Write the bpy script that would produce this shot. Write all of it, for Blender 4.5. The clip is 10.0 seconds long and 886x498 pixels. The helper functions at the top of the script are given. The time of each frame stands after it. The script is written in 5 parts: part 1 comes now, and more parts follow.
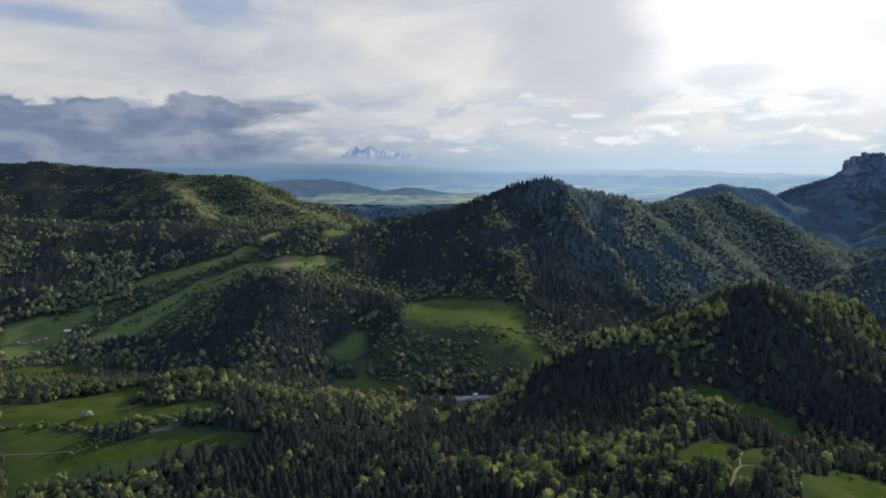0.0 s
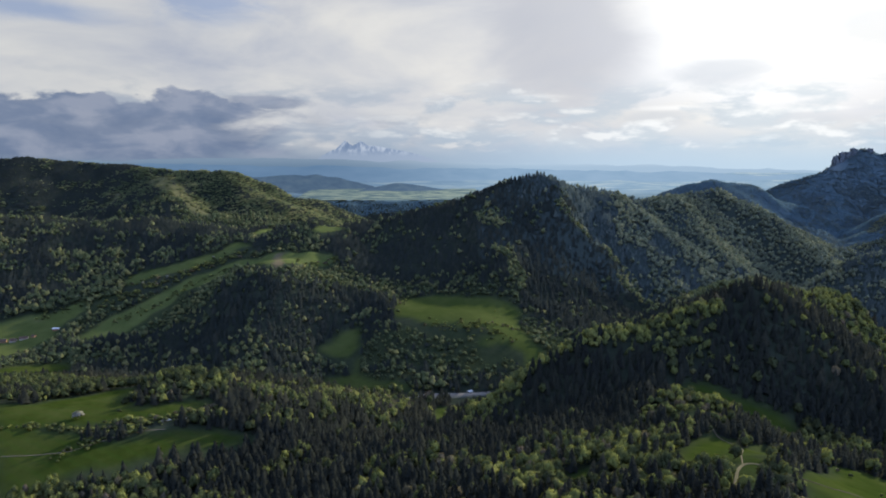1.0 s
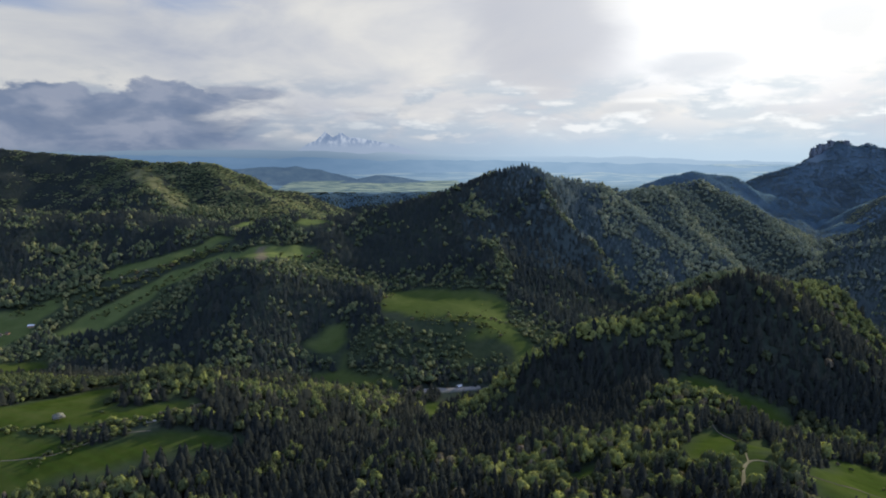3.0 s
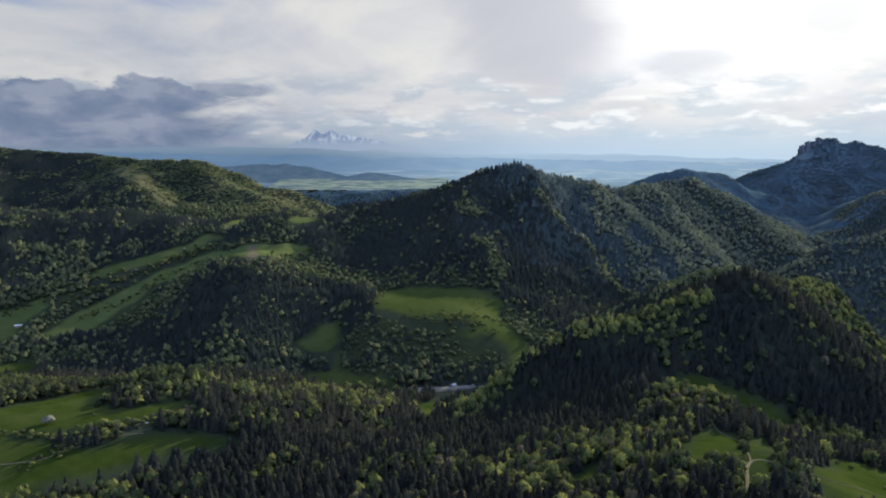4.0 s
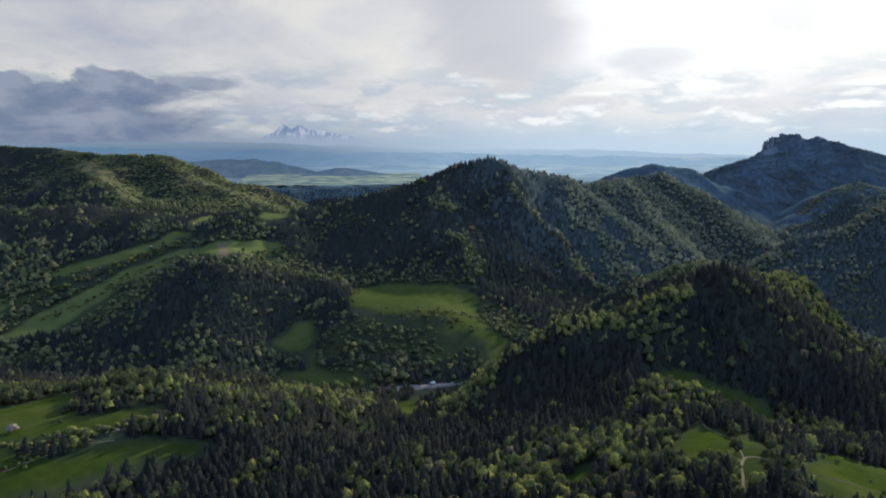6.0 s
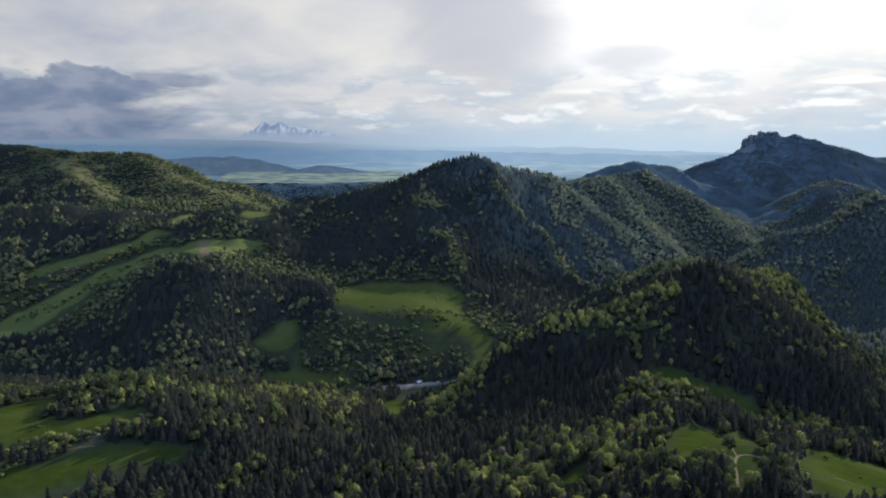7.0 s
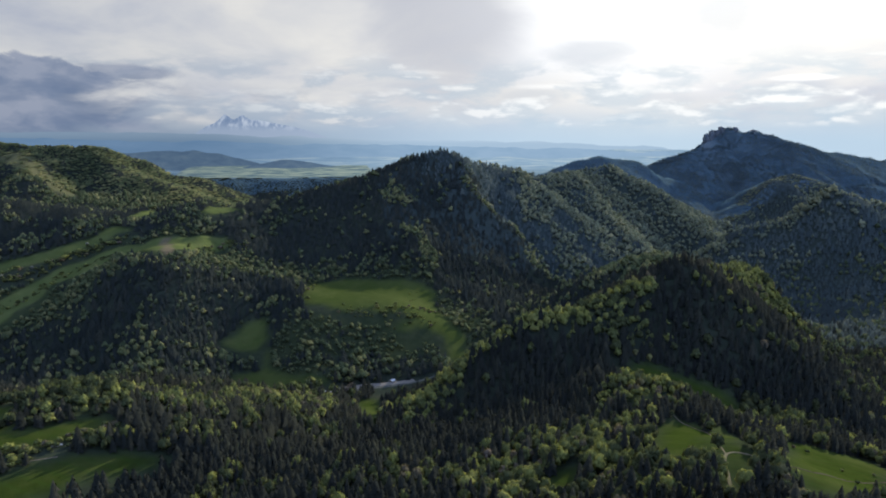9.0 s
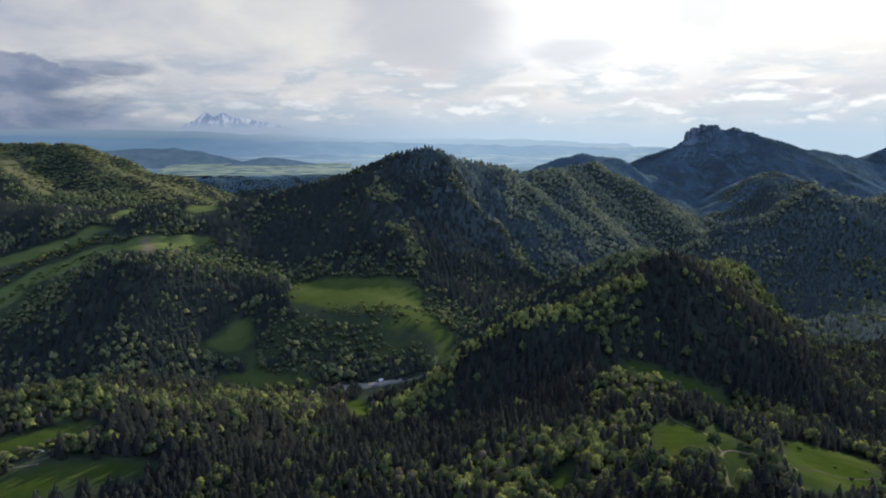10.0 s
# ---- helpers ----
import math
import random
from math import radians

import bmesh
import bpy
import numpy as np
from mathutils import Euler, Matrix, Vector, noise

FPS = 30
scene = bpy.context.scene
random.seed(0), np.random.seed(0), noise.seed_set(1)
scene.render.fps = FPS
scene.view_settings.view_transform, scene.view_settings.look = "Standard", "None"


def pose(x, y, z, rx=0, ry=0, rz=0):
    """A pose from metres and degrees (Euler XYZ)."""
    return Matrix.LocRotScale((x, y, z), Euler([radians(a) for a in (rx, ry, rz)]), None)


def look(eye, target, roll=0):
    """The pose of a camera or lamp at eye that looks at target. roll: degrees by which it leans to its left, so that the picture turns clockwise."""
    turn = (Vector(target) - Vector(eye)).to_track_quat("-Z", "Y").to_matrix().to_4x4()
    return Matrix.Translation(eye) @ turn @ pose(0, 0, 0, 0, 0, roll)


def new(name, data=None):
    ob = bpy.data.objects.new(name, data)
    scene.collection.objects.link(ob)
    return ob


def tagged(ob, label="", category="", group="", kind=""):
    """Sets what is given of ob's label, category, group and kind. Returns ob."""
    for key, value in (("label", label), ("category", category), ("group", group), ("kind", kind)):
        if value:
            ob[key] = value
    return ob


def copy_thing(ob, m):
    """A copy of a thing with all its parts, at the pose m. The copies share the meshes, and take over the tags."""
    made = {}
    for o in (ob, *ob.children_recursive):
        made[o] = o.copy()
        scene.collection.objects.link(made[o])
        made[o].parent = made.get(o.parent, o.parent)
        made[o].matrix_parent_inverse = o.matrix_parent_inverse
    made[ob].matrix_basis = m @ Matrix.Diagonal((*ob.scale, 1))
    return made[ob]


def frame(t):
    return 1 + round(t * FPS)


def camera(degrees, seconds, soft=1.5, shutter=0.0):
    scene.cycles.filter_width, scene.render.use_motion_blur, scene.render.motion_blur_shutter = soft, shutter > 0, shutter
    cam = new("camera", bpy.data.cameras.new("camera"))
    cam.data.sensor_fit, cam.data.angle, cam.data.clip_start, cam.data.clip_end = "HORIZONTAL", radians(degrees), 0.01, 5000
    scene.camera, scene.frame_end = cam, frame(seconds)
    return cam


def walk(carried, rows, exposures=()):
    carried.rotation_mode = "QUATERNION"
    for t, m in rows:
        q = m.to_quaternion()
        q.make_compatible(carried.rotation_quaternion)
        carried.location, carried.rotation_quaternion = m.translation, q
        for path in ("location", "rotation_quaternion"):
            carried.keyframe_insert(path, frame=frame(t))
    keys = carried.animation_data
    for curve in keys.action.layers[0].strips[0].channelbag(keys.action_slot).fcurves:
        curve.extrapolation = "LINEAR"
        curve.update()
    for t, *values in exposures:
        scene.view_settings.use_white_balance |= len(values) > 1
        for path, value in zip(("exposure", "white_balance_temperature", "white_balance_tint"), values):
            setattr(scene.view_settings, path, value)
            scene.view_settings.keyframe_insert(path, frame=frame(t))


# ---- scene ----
# Camera: a drone that drifts forward and to one side over a hill country.
LENS = 69.5
EYE_ROWS = [  # seconds, x, y, z, heading, pitch, roll
    (0, 0.00, 0.00, 380.00, 0.000, -6.613, -0.000),
    (0.5, -3.34, 3.41, 380.19, 0.437, -6.791, 0.023),
    (1, -6.77, 7.05, 380.38, 0.885, -7.005, 0.008),
    (1.5, -10.14, 10.87, 380.41, 1.331, -7.195, 0.008),
    (2, -13.54, 14.72, 380.53, 1.794, -7.401, 0.001),
    (2.5, -16.89, 18.52, 380.65, 2.242, -7.581, 0.002),
    (4, -26.78, 29.71, 380.67, 3.630, -7.963, -0.005),
    (4.5, -29.94, 33.24, 380.57, 4.115, -8.060, -0.005),
    (5, -33.04, 36.96, 380.39, 4.790, -8.159, 0.038),
    (5.5, -36.14, 40.72, 380.35, 5.567, -8.275, 0.042),
    (7, -44.68, 52.74, 380.13, 8.081, -8.602, 0.062),
    (7.5, -47.55, 56.80, 380.25, 8.865, -8.730, 0.065),
    (8, -50.51, 60.76, 380.42, 9.711, -8.860, 0.093),
    (8.5, -53.38, 64.83, 380.47, 10.479, -8.968, 0.149),
    (9, -56.36, 69.19, 380.48, 11.302, -9.084, 0.178),
    (9.5, -59.33, 73.64, 380.47, 12.069, -9.195, 0.166),
    (10, -62.29, 78.23, 380.35, 12.884, -9.302, 0.165),
]
cam = camera(LENS, 10.0, soft=1.9)


def heading_pose(x, y, z, heading, pitch, roll):
    a, b = radians(heading), radians(pitch)
    way = Vector((math.sin(a) * math.cos(b), math.cos(a) * math.cos(b), math.sin(b)))
    return look((x, y, z), Vector((x, y, z)) + way * 100, roll)


walk(cam, [(r[0], heading_pose(*r[1:])) for r in EYE_ROWS])


# ---------------------------------------------------------------- world, sun
SUN_AZ, SUN_EL = 45.0, 20.0   # degrees clockwise from +y, and above the horizon


class Net:
    """Short hand for wiring node trees."""

    def __init__(self, tree):
        self.t = tree

    def put(self, socket, value):
        if hasattr(value, "is_linked"):
            self.t.links.new(value, socket)
        else:
            socket.default_value = value

    def math(self, op, a, b=0.0, c=0.0, clamp=False):
        n = self.t.nodes.new("ShaderNodeMath")
        n.operation, n.use_clamp = op, clamp
        for s, v in zip(n.inputs, (a, b, c)):
            self.put(s, v)
        return n.outputs[0]

    def mix(self, fac, a, b, blend="MIX"):
        n = self.t.nodes.new("ShaderNodeMix")
        n.data_type, n.blend_type = "RGBA", blend
        self.put(n.inputs[0], fac)
        self.put(n.inputs[6], (*a, 1) if isinstance(a, tuple) else a)
        self.put(n.inputs[7], (*b, 1) if isinstance(b, tuple) else b)
        return n.outputs[2]

    def noise(self, vector, scale, detail=4.0, rough=0.55, distort=0.0):
        n = self.t.nodes.new("ShaderNodeTexNoise")
        n.inputs["Scale"].default_value, n.inputs["Detail"].default_value = scale, detail
        n.inputs["Roughness"].default_value, n.inputs["Distortion"].default_value = rough, distort
        if vector is not None:
            self.put(n.inputs["Vector"], vector)
        return n.outputs[0]

    def ramp(self, fac, *stops):
        n = self.t.nodes.new("ShaderNodeValToRGB")
        e = n.color_ramp.elements
        while len(e) < len(stops):
            e.new(0.5)
        for el, (p, c) in zip(e, stops):
            el.position, el.color = p, (*c, 1)
        self.put(n.inputs[0], fac)
        return n.outputs[0]

    def step(self, v, lo, hi):
        n = self.t.nodes.new("ShaderNodeMapRange")
        n.interpolation_type = "SMOOTHSTEP"
        self.put(n.inputs[0], v)
        n.inputs[1].default_value, n.inputs[2].default_value = lo, hi
        return n.outputs[0]

    def xyz(self, x, y, z):
        n = self.t.nodes.new("ShaderNodeCombineXYZ")
        for s, v in zip(n.inputs, (x, y, z)):
            self.put(s, v)
        return n.outputs[0]

    def split(self, v):
        n = self.t.nodes.new("ShaderNodeSeparateXYZ")
        self.put(n.inputs[0], v)
        return n.outputs


world = bpy.data.worlds.new("sky")
scene.world = world
world.use_nodes = True
wt = world.node_tree
wt.nodes.clear()
w = Net(wt)
sky = wt.nodes.new("ShaderNodeTexSky")
sky.sky_type, sky.sun_disc = "NISHITA", False
sky.sun_elevation, sky.sun_rotation = radians(SUN_EL), radians(SUN_AZ)
sky.altitude = 700
coord = wt.nodes.new("ShaderNodeTexCoord").outputs["Generated"]
dx, dy, dz = w.split(coord)
az = w.math("MULTIPLY", w.math("ARCTAN2", dx, dy), 57.2958)     # degrees from +y
el = w.math("MULTIPLY", w.math("ARCSINE", dz), 57.2958)


def blob(a, e, wa, we, lo=1.0, hi=0.0, wob=None):
    """A soft oval in the sky, 1 in the middle."""
    p = w.math("DIVIDE", w.math("SUBTRACT", az, a), wa)
    q = w.math("DIVIDE", w.math("SUBTRACT", el, e), we)
    r = w.math("SQRT", w.math("ADD", w.math("MULTIPLY", p, p), w.math("MULTIPLY", q, q)))
    if wob is not None:
        r = w.math("ADD", r, wob)
    return w.math("SUBTRACT", 1.0, w.step(r, hi, lo))


flat = w.xyz(w.math("MULTIPLY", az, 0.055), w.math("MULTIPLY", el, 0.16), 0.0)
fine = w.xyz(w.math("MULTIPLY", az, 0.16), w.math("MULTIPLY", el, 0.42), 3.0)
n_big = w.noise(flat, 1.0, 6, 0.55, 0.4)
n_fine = w.noise(fine, 1.0, 7, 0.6, 0.6)
wob = w.math("MULTIPLY", w.math("SUBTRACT", n_fine, 0.5), 1.1)
wob2 = w.math("MULTIPLY", w.math("SUBTRACT", n_big, 0.5), 1.3)
# veil of high cloud, greyer away from the sun
veil = w.ramp(n_big, (0.28, (0.46, 0.50, 0.61)), (0.44, (0.64, 0.65, 0.69)), (0.58, (0.79, 0.775, 0.755)), (0.75, (0.92, 0.90, 0.86)))
glow = blob(33.0, 21.0, 30.0, 20.0)
veil = w.mix(w.math("MULTIPLY", glow, 0.95, clamp=True), veil, (1.25, 1.24, 1.22))
glow2 = blob(24.0, 11.0, 14.0, 11.0, wob=wob2)
veil = w.mix(w.math("MULTIPLY", glow2, 0.85), veil, (1.06, 1.06, 1.06))
# grey sheet in front of the bright part
grey = blob(11.0, 11.5, 8.0, 9.0, 1.0, 0.35, wob2)
veil = w.mix(w.math("MULTIPLY", grey, 0.75), veil, (0.56, 0.57, 0.62))
# darker wisps before the bright part, low cumulus beside the sun
for ca, ce, cw, ch, share in ((24.0, 7.8, 5.0, 1.9, 0.55), (19.5, 4.4, 4.5, 1.0, 0.5), (34.0, 10.5, 4.5, 2.6, 0.5), (39.3, 4.6, 3.4, 0.95, 0.75), (30.0, 4.0, 4.0, 0.9, 0.4), (8.0, 5.6, 5.0, 1.0, 0.35)):
    wisp = blob(ca, ce, cw, ch, 1.0, 0.3, w.math("MULTIPLY", wob, 0.9))
    veil = w.mix(w.math("MULTIPLY", wisp, share), veil, (0.55, 0.59, 0.66))
    rim = blob(ca + 0.6, ce + 0.75 * ch, cw * 0.9, 0.35 * ch, 1.0, 0.2, w.math("MULTIPLY", wob, 1.1))
    veil = w.mix(w.math("MULTIPLY", rim, share * 0.9), veil, (1.05, 1.05, 1.04))
# low bands of cloud towards the horizon, with lit upper edges
def billow(lift):
    return w.noise(w.xyz(w.math("MULTIPLY", az, 0.17), w.math("MULTIPLY", w.math("ADD", el, lift), 0.52), 5.0), 1.0, 8, 0.55, 0.25)


b_here, b_above = billow(0.0), billow(0.55)
low = w.math("MULTIPLY", w.math("MULTIPLY", w.step(el, 8.5, 5.5), w.step(el, 0.8, 2.2)), w.step(b_here, 0.44, 0.60))
veil = w.mix(w.math("MULTIPLY", low, 0.8), veil, w.mix(w.step(az, -25, 25), (0.40, 0.46, 0.56), (0.56, 0.63, 0.70)))
edge = w.math("MULTIPLY", w.math("MULTIPLY", w.step(el, 8.5, 6.0), w.step(el, 1.2, 2.4)), w.step(w.math("SUBTRACT", b_here, b_above), 0.04, 0.2))
veil = w.mix(w.math("MULTIPLY", w.math("MULTIPLY", edge, w.step(az, -14, 2)), 0.8), veil, (0.90, 0.90, 0.89))
# haze that thickens downwards
haze = w.step(el, 4.2, 0.2)
veil = w.mix(w.math("MULTIPLY", haze, 0.9), veil, w.mix(w.step(az, -22, 22), (0.14, 0.225, 0.36), (0.49, 0.64, 0.78)))
# heaped grey cloud low in the west, with a ragged top
n_heap = w.noise(w.xyz(w.math("MULTIPLY", az, 0.26), w.math("MULTIPLY", el, 0.42), 9.0), 1.0, 9, 0.52, 0.15)
top = w.math("ADD", el, w.math("MULTIPLY", w.math("SUBTRACT", n_heap, 0.5), 5.0))
under = w.math("ADD", el, w.math("MULTIPLY", w.math("SUBTRACT", n_fine, 0.5), 2.2))
heap = w.math("MULTIPLY", w.math("MULTIPLY", w.step(top, 6.0, 5.55), w.step(under, 0.3, 1.7)),
              w.step(w.math("ADD", az, w.math("MULTIPLY", w.math("SUBTRACT", n_fine, 0.5), 14.0)), -11.0, -16.5))
lens = w.math("MULTIPLY", blob(-14.5, 5.7, 4.6, 0.75, 1.0, 0.5, w.math("MULTIPLY", wob, 0.9)), 0.8)
heap = w.math("MAXIMUM", heap, lens)
heap_col = w.ramp(w.math("SUBTRACT", w.math("MULTIPLY", w.noise(fine, 1.3, 8, 0.55, 0.3), 1.3), w.math("MULTIPLY", w.math("SUBTRACT", n_heap, 0.5), 0.8)), (0.35, (0.150, 0.210, 0.340)), (0.62, (0.205, 0.262, 0.390)), (0.85, (0.34, 0.38, 0.49)))
veil = w.mix(w.math("MULTIPLY", heap, 0.92), veil, heap_col)
# sunlit heads of cumulus low over the horizon
puff = w.noise(w.xyz(w.math("MULTIPLY", az, 0.17), w.math("MULTIPLY", el, 0.50), 13.0), 1.0, 8, 0.52, 0.2)
puff_up = w.noise(w.xyz(w.math("MULTIPLY", az, 0.17), w.math("MULTIPLY", w.math("ADD", el, 0.45), 0.50), 13.0), 1.0, 8, 0.52, 0.2)
band = w.math("MULTIPLY", w.step(el, 5.6, 4.0), w.step(el, 1.5, 2.2))
band = w.math("MULTIPLY", band, w.step(az, -20.0, -13.0))
body = w.math("MULTIPLY", band, w.step(puff, 0.47, 0.60))
east = w.step(az, -8, 20)
veil = w.mix(w.math("MULTIPLY", body, 0.55), veil, w.mix(east, (0.44, 0.47, 0.54), (0.66, 0.71, 0.76)))
lit = w.math("MULTIPLY", w.math("MULTIPLY", body, w.step(w.math("SUBTRACT", puff, puff_up), 0.0, 0.12)), 0.65)
veil = w.mix(lit, veil, w.mix(east, (0.74, 0.73, 0.73), (1.0, 1.0, 0.99)))
# gaps in the veil, where the blue shows
gap = w.math("MULTIPLY", blob(-31.0, 11.7, 8.0, 1.25, 1.0, 0.1, w.math("MULTIPLY", wob, 0.8)), 0.8)
gap = w.math("MAXIMUM", gap, w.math("MULTIPLY", blob(-18.4, 13.8, 6.0, 2.9, 1.0, 0.15, w.math("MULTIPLY", wob, 1.5)), 0.75))
gap = w.math("MAXIMUM", gap, w.math("MULTIPLY", blob(-30.0, 14.2, 5.5, 1.5, 1.0, 0.2, wob), 0.8))
up = w.math("MULTIPLY", w.step(el, 24, 40), w.step(n_big, 0.50, 0.64))
gap = w.math("MAXIMUM", gap, up)
blue = w.mix(1.0, sky.outputs[0], (0.1, 0.1, 0.1), "MULTIPLY")
blue = w.mix(0.6, blue, (0.40, 0.49, 0.76))
veil = w.mix(w.step(el, 22, 45), veil, w.ramp(n_big, (0.3, (0.48, 0.62, 0.90)), (0.7, (0.68, 0.79, 1.0))))
final = w.mix(gap, veil, blue)
back = w.mix(w.step(dy, 0.1, -0.6), (1.0, 1.0, 1.0), (1.55, 1.88, 2.75))      # unseen sky behind the camera, brightened and blued to fill the shaded sides
final = w.mix(1.0, final, back, "MULTIPLY")
dim = w.mix(w.step(az, -30, 18), (0.70, 0.72, 0.74), (0.88, 0.89, 0.90))
dim = w.mix(w.math("MULTIPLY", w.step(az, 16, 36), w.step(el, 1.5, 6.0)), dim, (1.08, 1.07, 1.04))
final = w.mix(w.step(el, 20, 40), w.mix(1.0, final, dim, "MULTIPLY"), final)
final = w.mix(1.0, final, (10.0, 10.0, 10.0), "MULTIPLY")
bg = wt.nodes.new("ShaderNodeBackground")
bg.inputs["Strength"].default_value = 0.056
wt.links.new(final, bg.inputs["Color"])
wo = wt.nodes.new("ShaderNodeOutputWorld")
wt.links.new(bg.outputs[0], wo.inputs[0])

sun = new("sun", bpy.data.lights.new("sun", "SUN"))
sun.data.energy, sun.data.angle, sun.data.color = 5.0, radians(0.8), (1.0, 0.91, 0.74)
scene.view_settings.exposure = 1.08
sa, se = radians(SUN_AZ), radians(SUN_EL)
sun.matrix_world = look((900, 900, 1500), (900 - math.sin(sa) * math.cos(se), 900 - math.cos(sa) * math.cos(se), 1500 - math.sin(se)))


# ---------------------------------------------------------------- materials
def material(name):
    m = bpy.data.materials.new(name)
    m.use_nodes = True
    m.node_tree.nodes.clear()
    return m, Net(m.node_tree)


def finish(m, n, shader):
    out = m.node_tree.nodes.new("ShaderNodeOutputMaterial")
    m.node_tree.links.new(shader, out.inputs["Surface"])
    return m


def place(n):
    return n.t.nodes.new("ShaderNodeNewGeometry").outputs["Position"]


def attribute(n, name):
    a = n.t.nodes.new("ShaderNodeAttribute")
    a.attribute_name = name
    return a.outputs["Fac"]


def principled(n, colour, rough=0.9, metal=0.0, bump=None, strength=0.4, distance=0.2):
    p = n.t.nodes.new("ShaderNodeBsdfPrincipled")
    n.put(p.inputs["Base Color"], (*colour, 1) if isinstance(colour, tuple) else colour)
    n.put(p.inputs["Roughness"], rough)
    p.inputs["Metallic"].default_value = metal
    p.inputs["Specular IOR Level"].default_value = 0.4 if isinstance(rough, float) and rough < 0.5 else 0.04
    if bump is not None:
        b = n.t.nodes.new("ShaderNodeBump")
        b.inputs["Strength"].default_value, b.inputs["Distance"].default_value = strength, distance
        n.put(b.inputs["Height"], bump)
        n.t.links.new(b.outputs[0], p.inputs["Normal"])
    return p.outputs[0]


def leaf_material(name, stops, per_object, through_share, grain=0.9):
    """Foliage: every tree has its own shade, light shines through the leaves."""
    m, n = material(name)
    rnd = n.t.nodes.new("ShaderNodeObjectInfo").outputs["Random"] if per_object else attribute(n, "tint")
    col = n.ramp(rnd, *stops)
    fleck = n.noise(place(n), grain, 3, 0.6)
    col = n.mix(n.math("MULTIPLY", n.step(fleck, 0.35, 0.68), 0.75), n.mix(1.0, col, (1.12, 1.12, 1.12), "MULTIPLY"), n.mix(1.0, col, (0.62, 0.66, 0.66), "MULTIPLY"))
    relief = n.t.nodes.new("ShaderNodeBump")
    relief.inputs["Strength"].default_value, relief.inputs["Distance"].default_value = 0.6, 0.9 / grain
    n.put(relief.inputs["Height"], fleck)
    d = n.t.nodes.new("ShaderNodeBsdfPrincipled")
    n.t.links.new(relief.outputs[0], d.inputs["Normal"])
    d.inputs["Roughness"].default_value, d.inputs["Specular IOR Level"].default_value = 0.9, 0.0
    tr = n.t.nodes.new("ShaderNodeBsdfTranslucent")
    n.put(d.inputs[0], col)
    n.put(tr.inputs[0], n.mix(1.0, col, (1.2, 1.2, 0.85), "MULTIPLY"))
    s = n.t.nodes.new("ShaderNodeMixShader")
    s.inputs[0].default_value = through_share
    n.t.links.new(d.outputs[0], s.inputs[1])
    n.t.links.new(tr.outputs[0], s.inputs[2])
    return finish(m, n, s.outputs[0])


BROAD = ((0.0, (0.036, 0.043, 0.024)), (0.35, (0.060, 0.071, 0.034)), (0.6, (0.098, 0.114, 0.043)), (0.8, (0.185, 0.196, 0.060)), (0.9, (0.096, 0.087, 0.057)), (1.0, (0.115, 0.096, 0.075)))
CONIF = ((0.0, (0.0138, 0.0158, 0.0147)), (0.45, (0.018, 0.0206, 0.0173)), (0.75, (0.024, 0.0262, 0.0203)), (1.0, (0.0312, 0.0324, 0.0248)))
# with distance, haze is mixed into the foliage base colours: paler and bluer
MID_BROAD = ((0.0, (0.0475, 0.0631, 0.0373)), (0.5, (0.0868, 0.1053, 0.0529)), (0.9, (0.1705, 0.1684, 0.0808)))
HAZE_BROAD = ((0.0, (0.098, 0.1149, 0.0891)), (0.5, (0.1415, 0.1575, 0.1057)), (0.9, (0.2141, 0.2169, 0.13)))
MID_CONIF = ((0.0, (0.0172, 0.0216, 0.021)), (0.6, (0.0224, 0.0274, 0.0244)), (1.0, (0.0322, 0.0356, 0.0287)))
HAZE_CONIF = ((0.0, (0.0362, 0.0495, 0.0515)), (0.6, (0.0462, 0.0603, 0.0589)), (1.0, (0.0627, 0.0741, 0.065)))
FAR_HAZE_CONIF = ((0.0, (0.0484, 0.0811, 0.103)), (0.6, (0.0539, 0.0875, 0.1072)), (1.0, (0.0627, 0.0939, 0.1092)))
FAR_HAZE_BROAD = ((0.0, (0.054, 0.080, 0.092)), (0.6, (0.064, 0.088, 0.094)), (1.0, (0.078, 0.096, 0.094)))
leaf_mid = leaf_material("middle broadleaf foliage", MID_BROAD, False, 0.42, 0.6)
leaf_far = leaf_material("haze-tinted broadleaf foliage", HAZE_BROAD, False, 0.42, 0.25)
needle_mid = leaf_material("middle conifer foliage", MID_CONIF, False, 0.15, 0.6)
needle_far = leaf_material("haze-tinted conifer foliage", HAZE_CONIF, False, 0.12, 0.4)
needle_last = leaf_material("far haze-blue conifer foliage", FAR_HAZE_CONIF, False, 0.12, 0.1)
leaf_last = leaf_material("far haze-blue broadleaf foliage", FAR_HAZE_BROAD, False, 0.25, 0.1)
leaf_wood = leaf_material("broadleaf foliage", BROAD, False, 0.42)
leaf_tree = leaf_material("broadleaf crown", BROAD, True, 0.42)
needle_wood = leaf_material("conifer foliage", CONIF, False, 0.15)
needle_tree = leaf_material("conifer crown", CONIF, True, 0.15)
blossom = leaf_material("white blossom", ((0.0, (0.13, 0.13, 0.105)), (1.0, (0.19, 0.185, 0.155))), True, 0.3)

m, n = material("bark")
v = n.noise(place(n), 6.0, 5, 0.65)
bark = finish(m, n, principled(n, n.ramp(v, (0.3, (0.05, 0.04, 0.03)), (0.7, (0.16, 0.13, 0.10))), 0.9, bump=v))

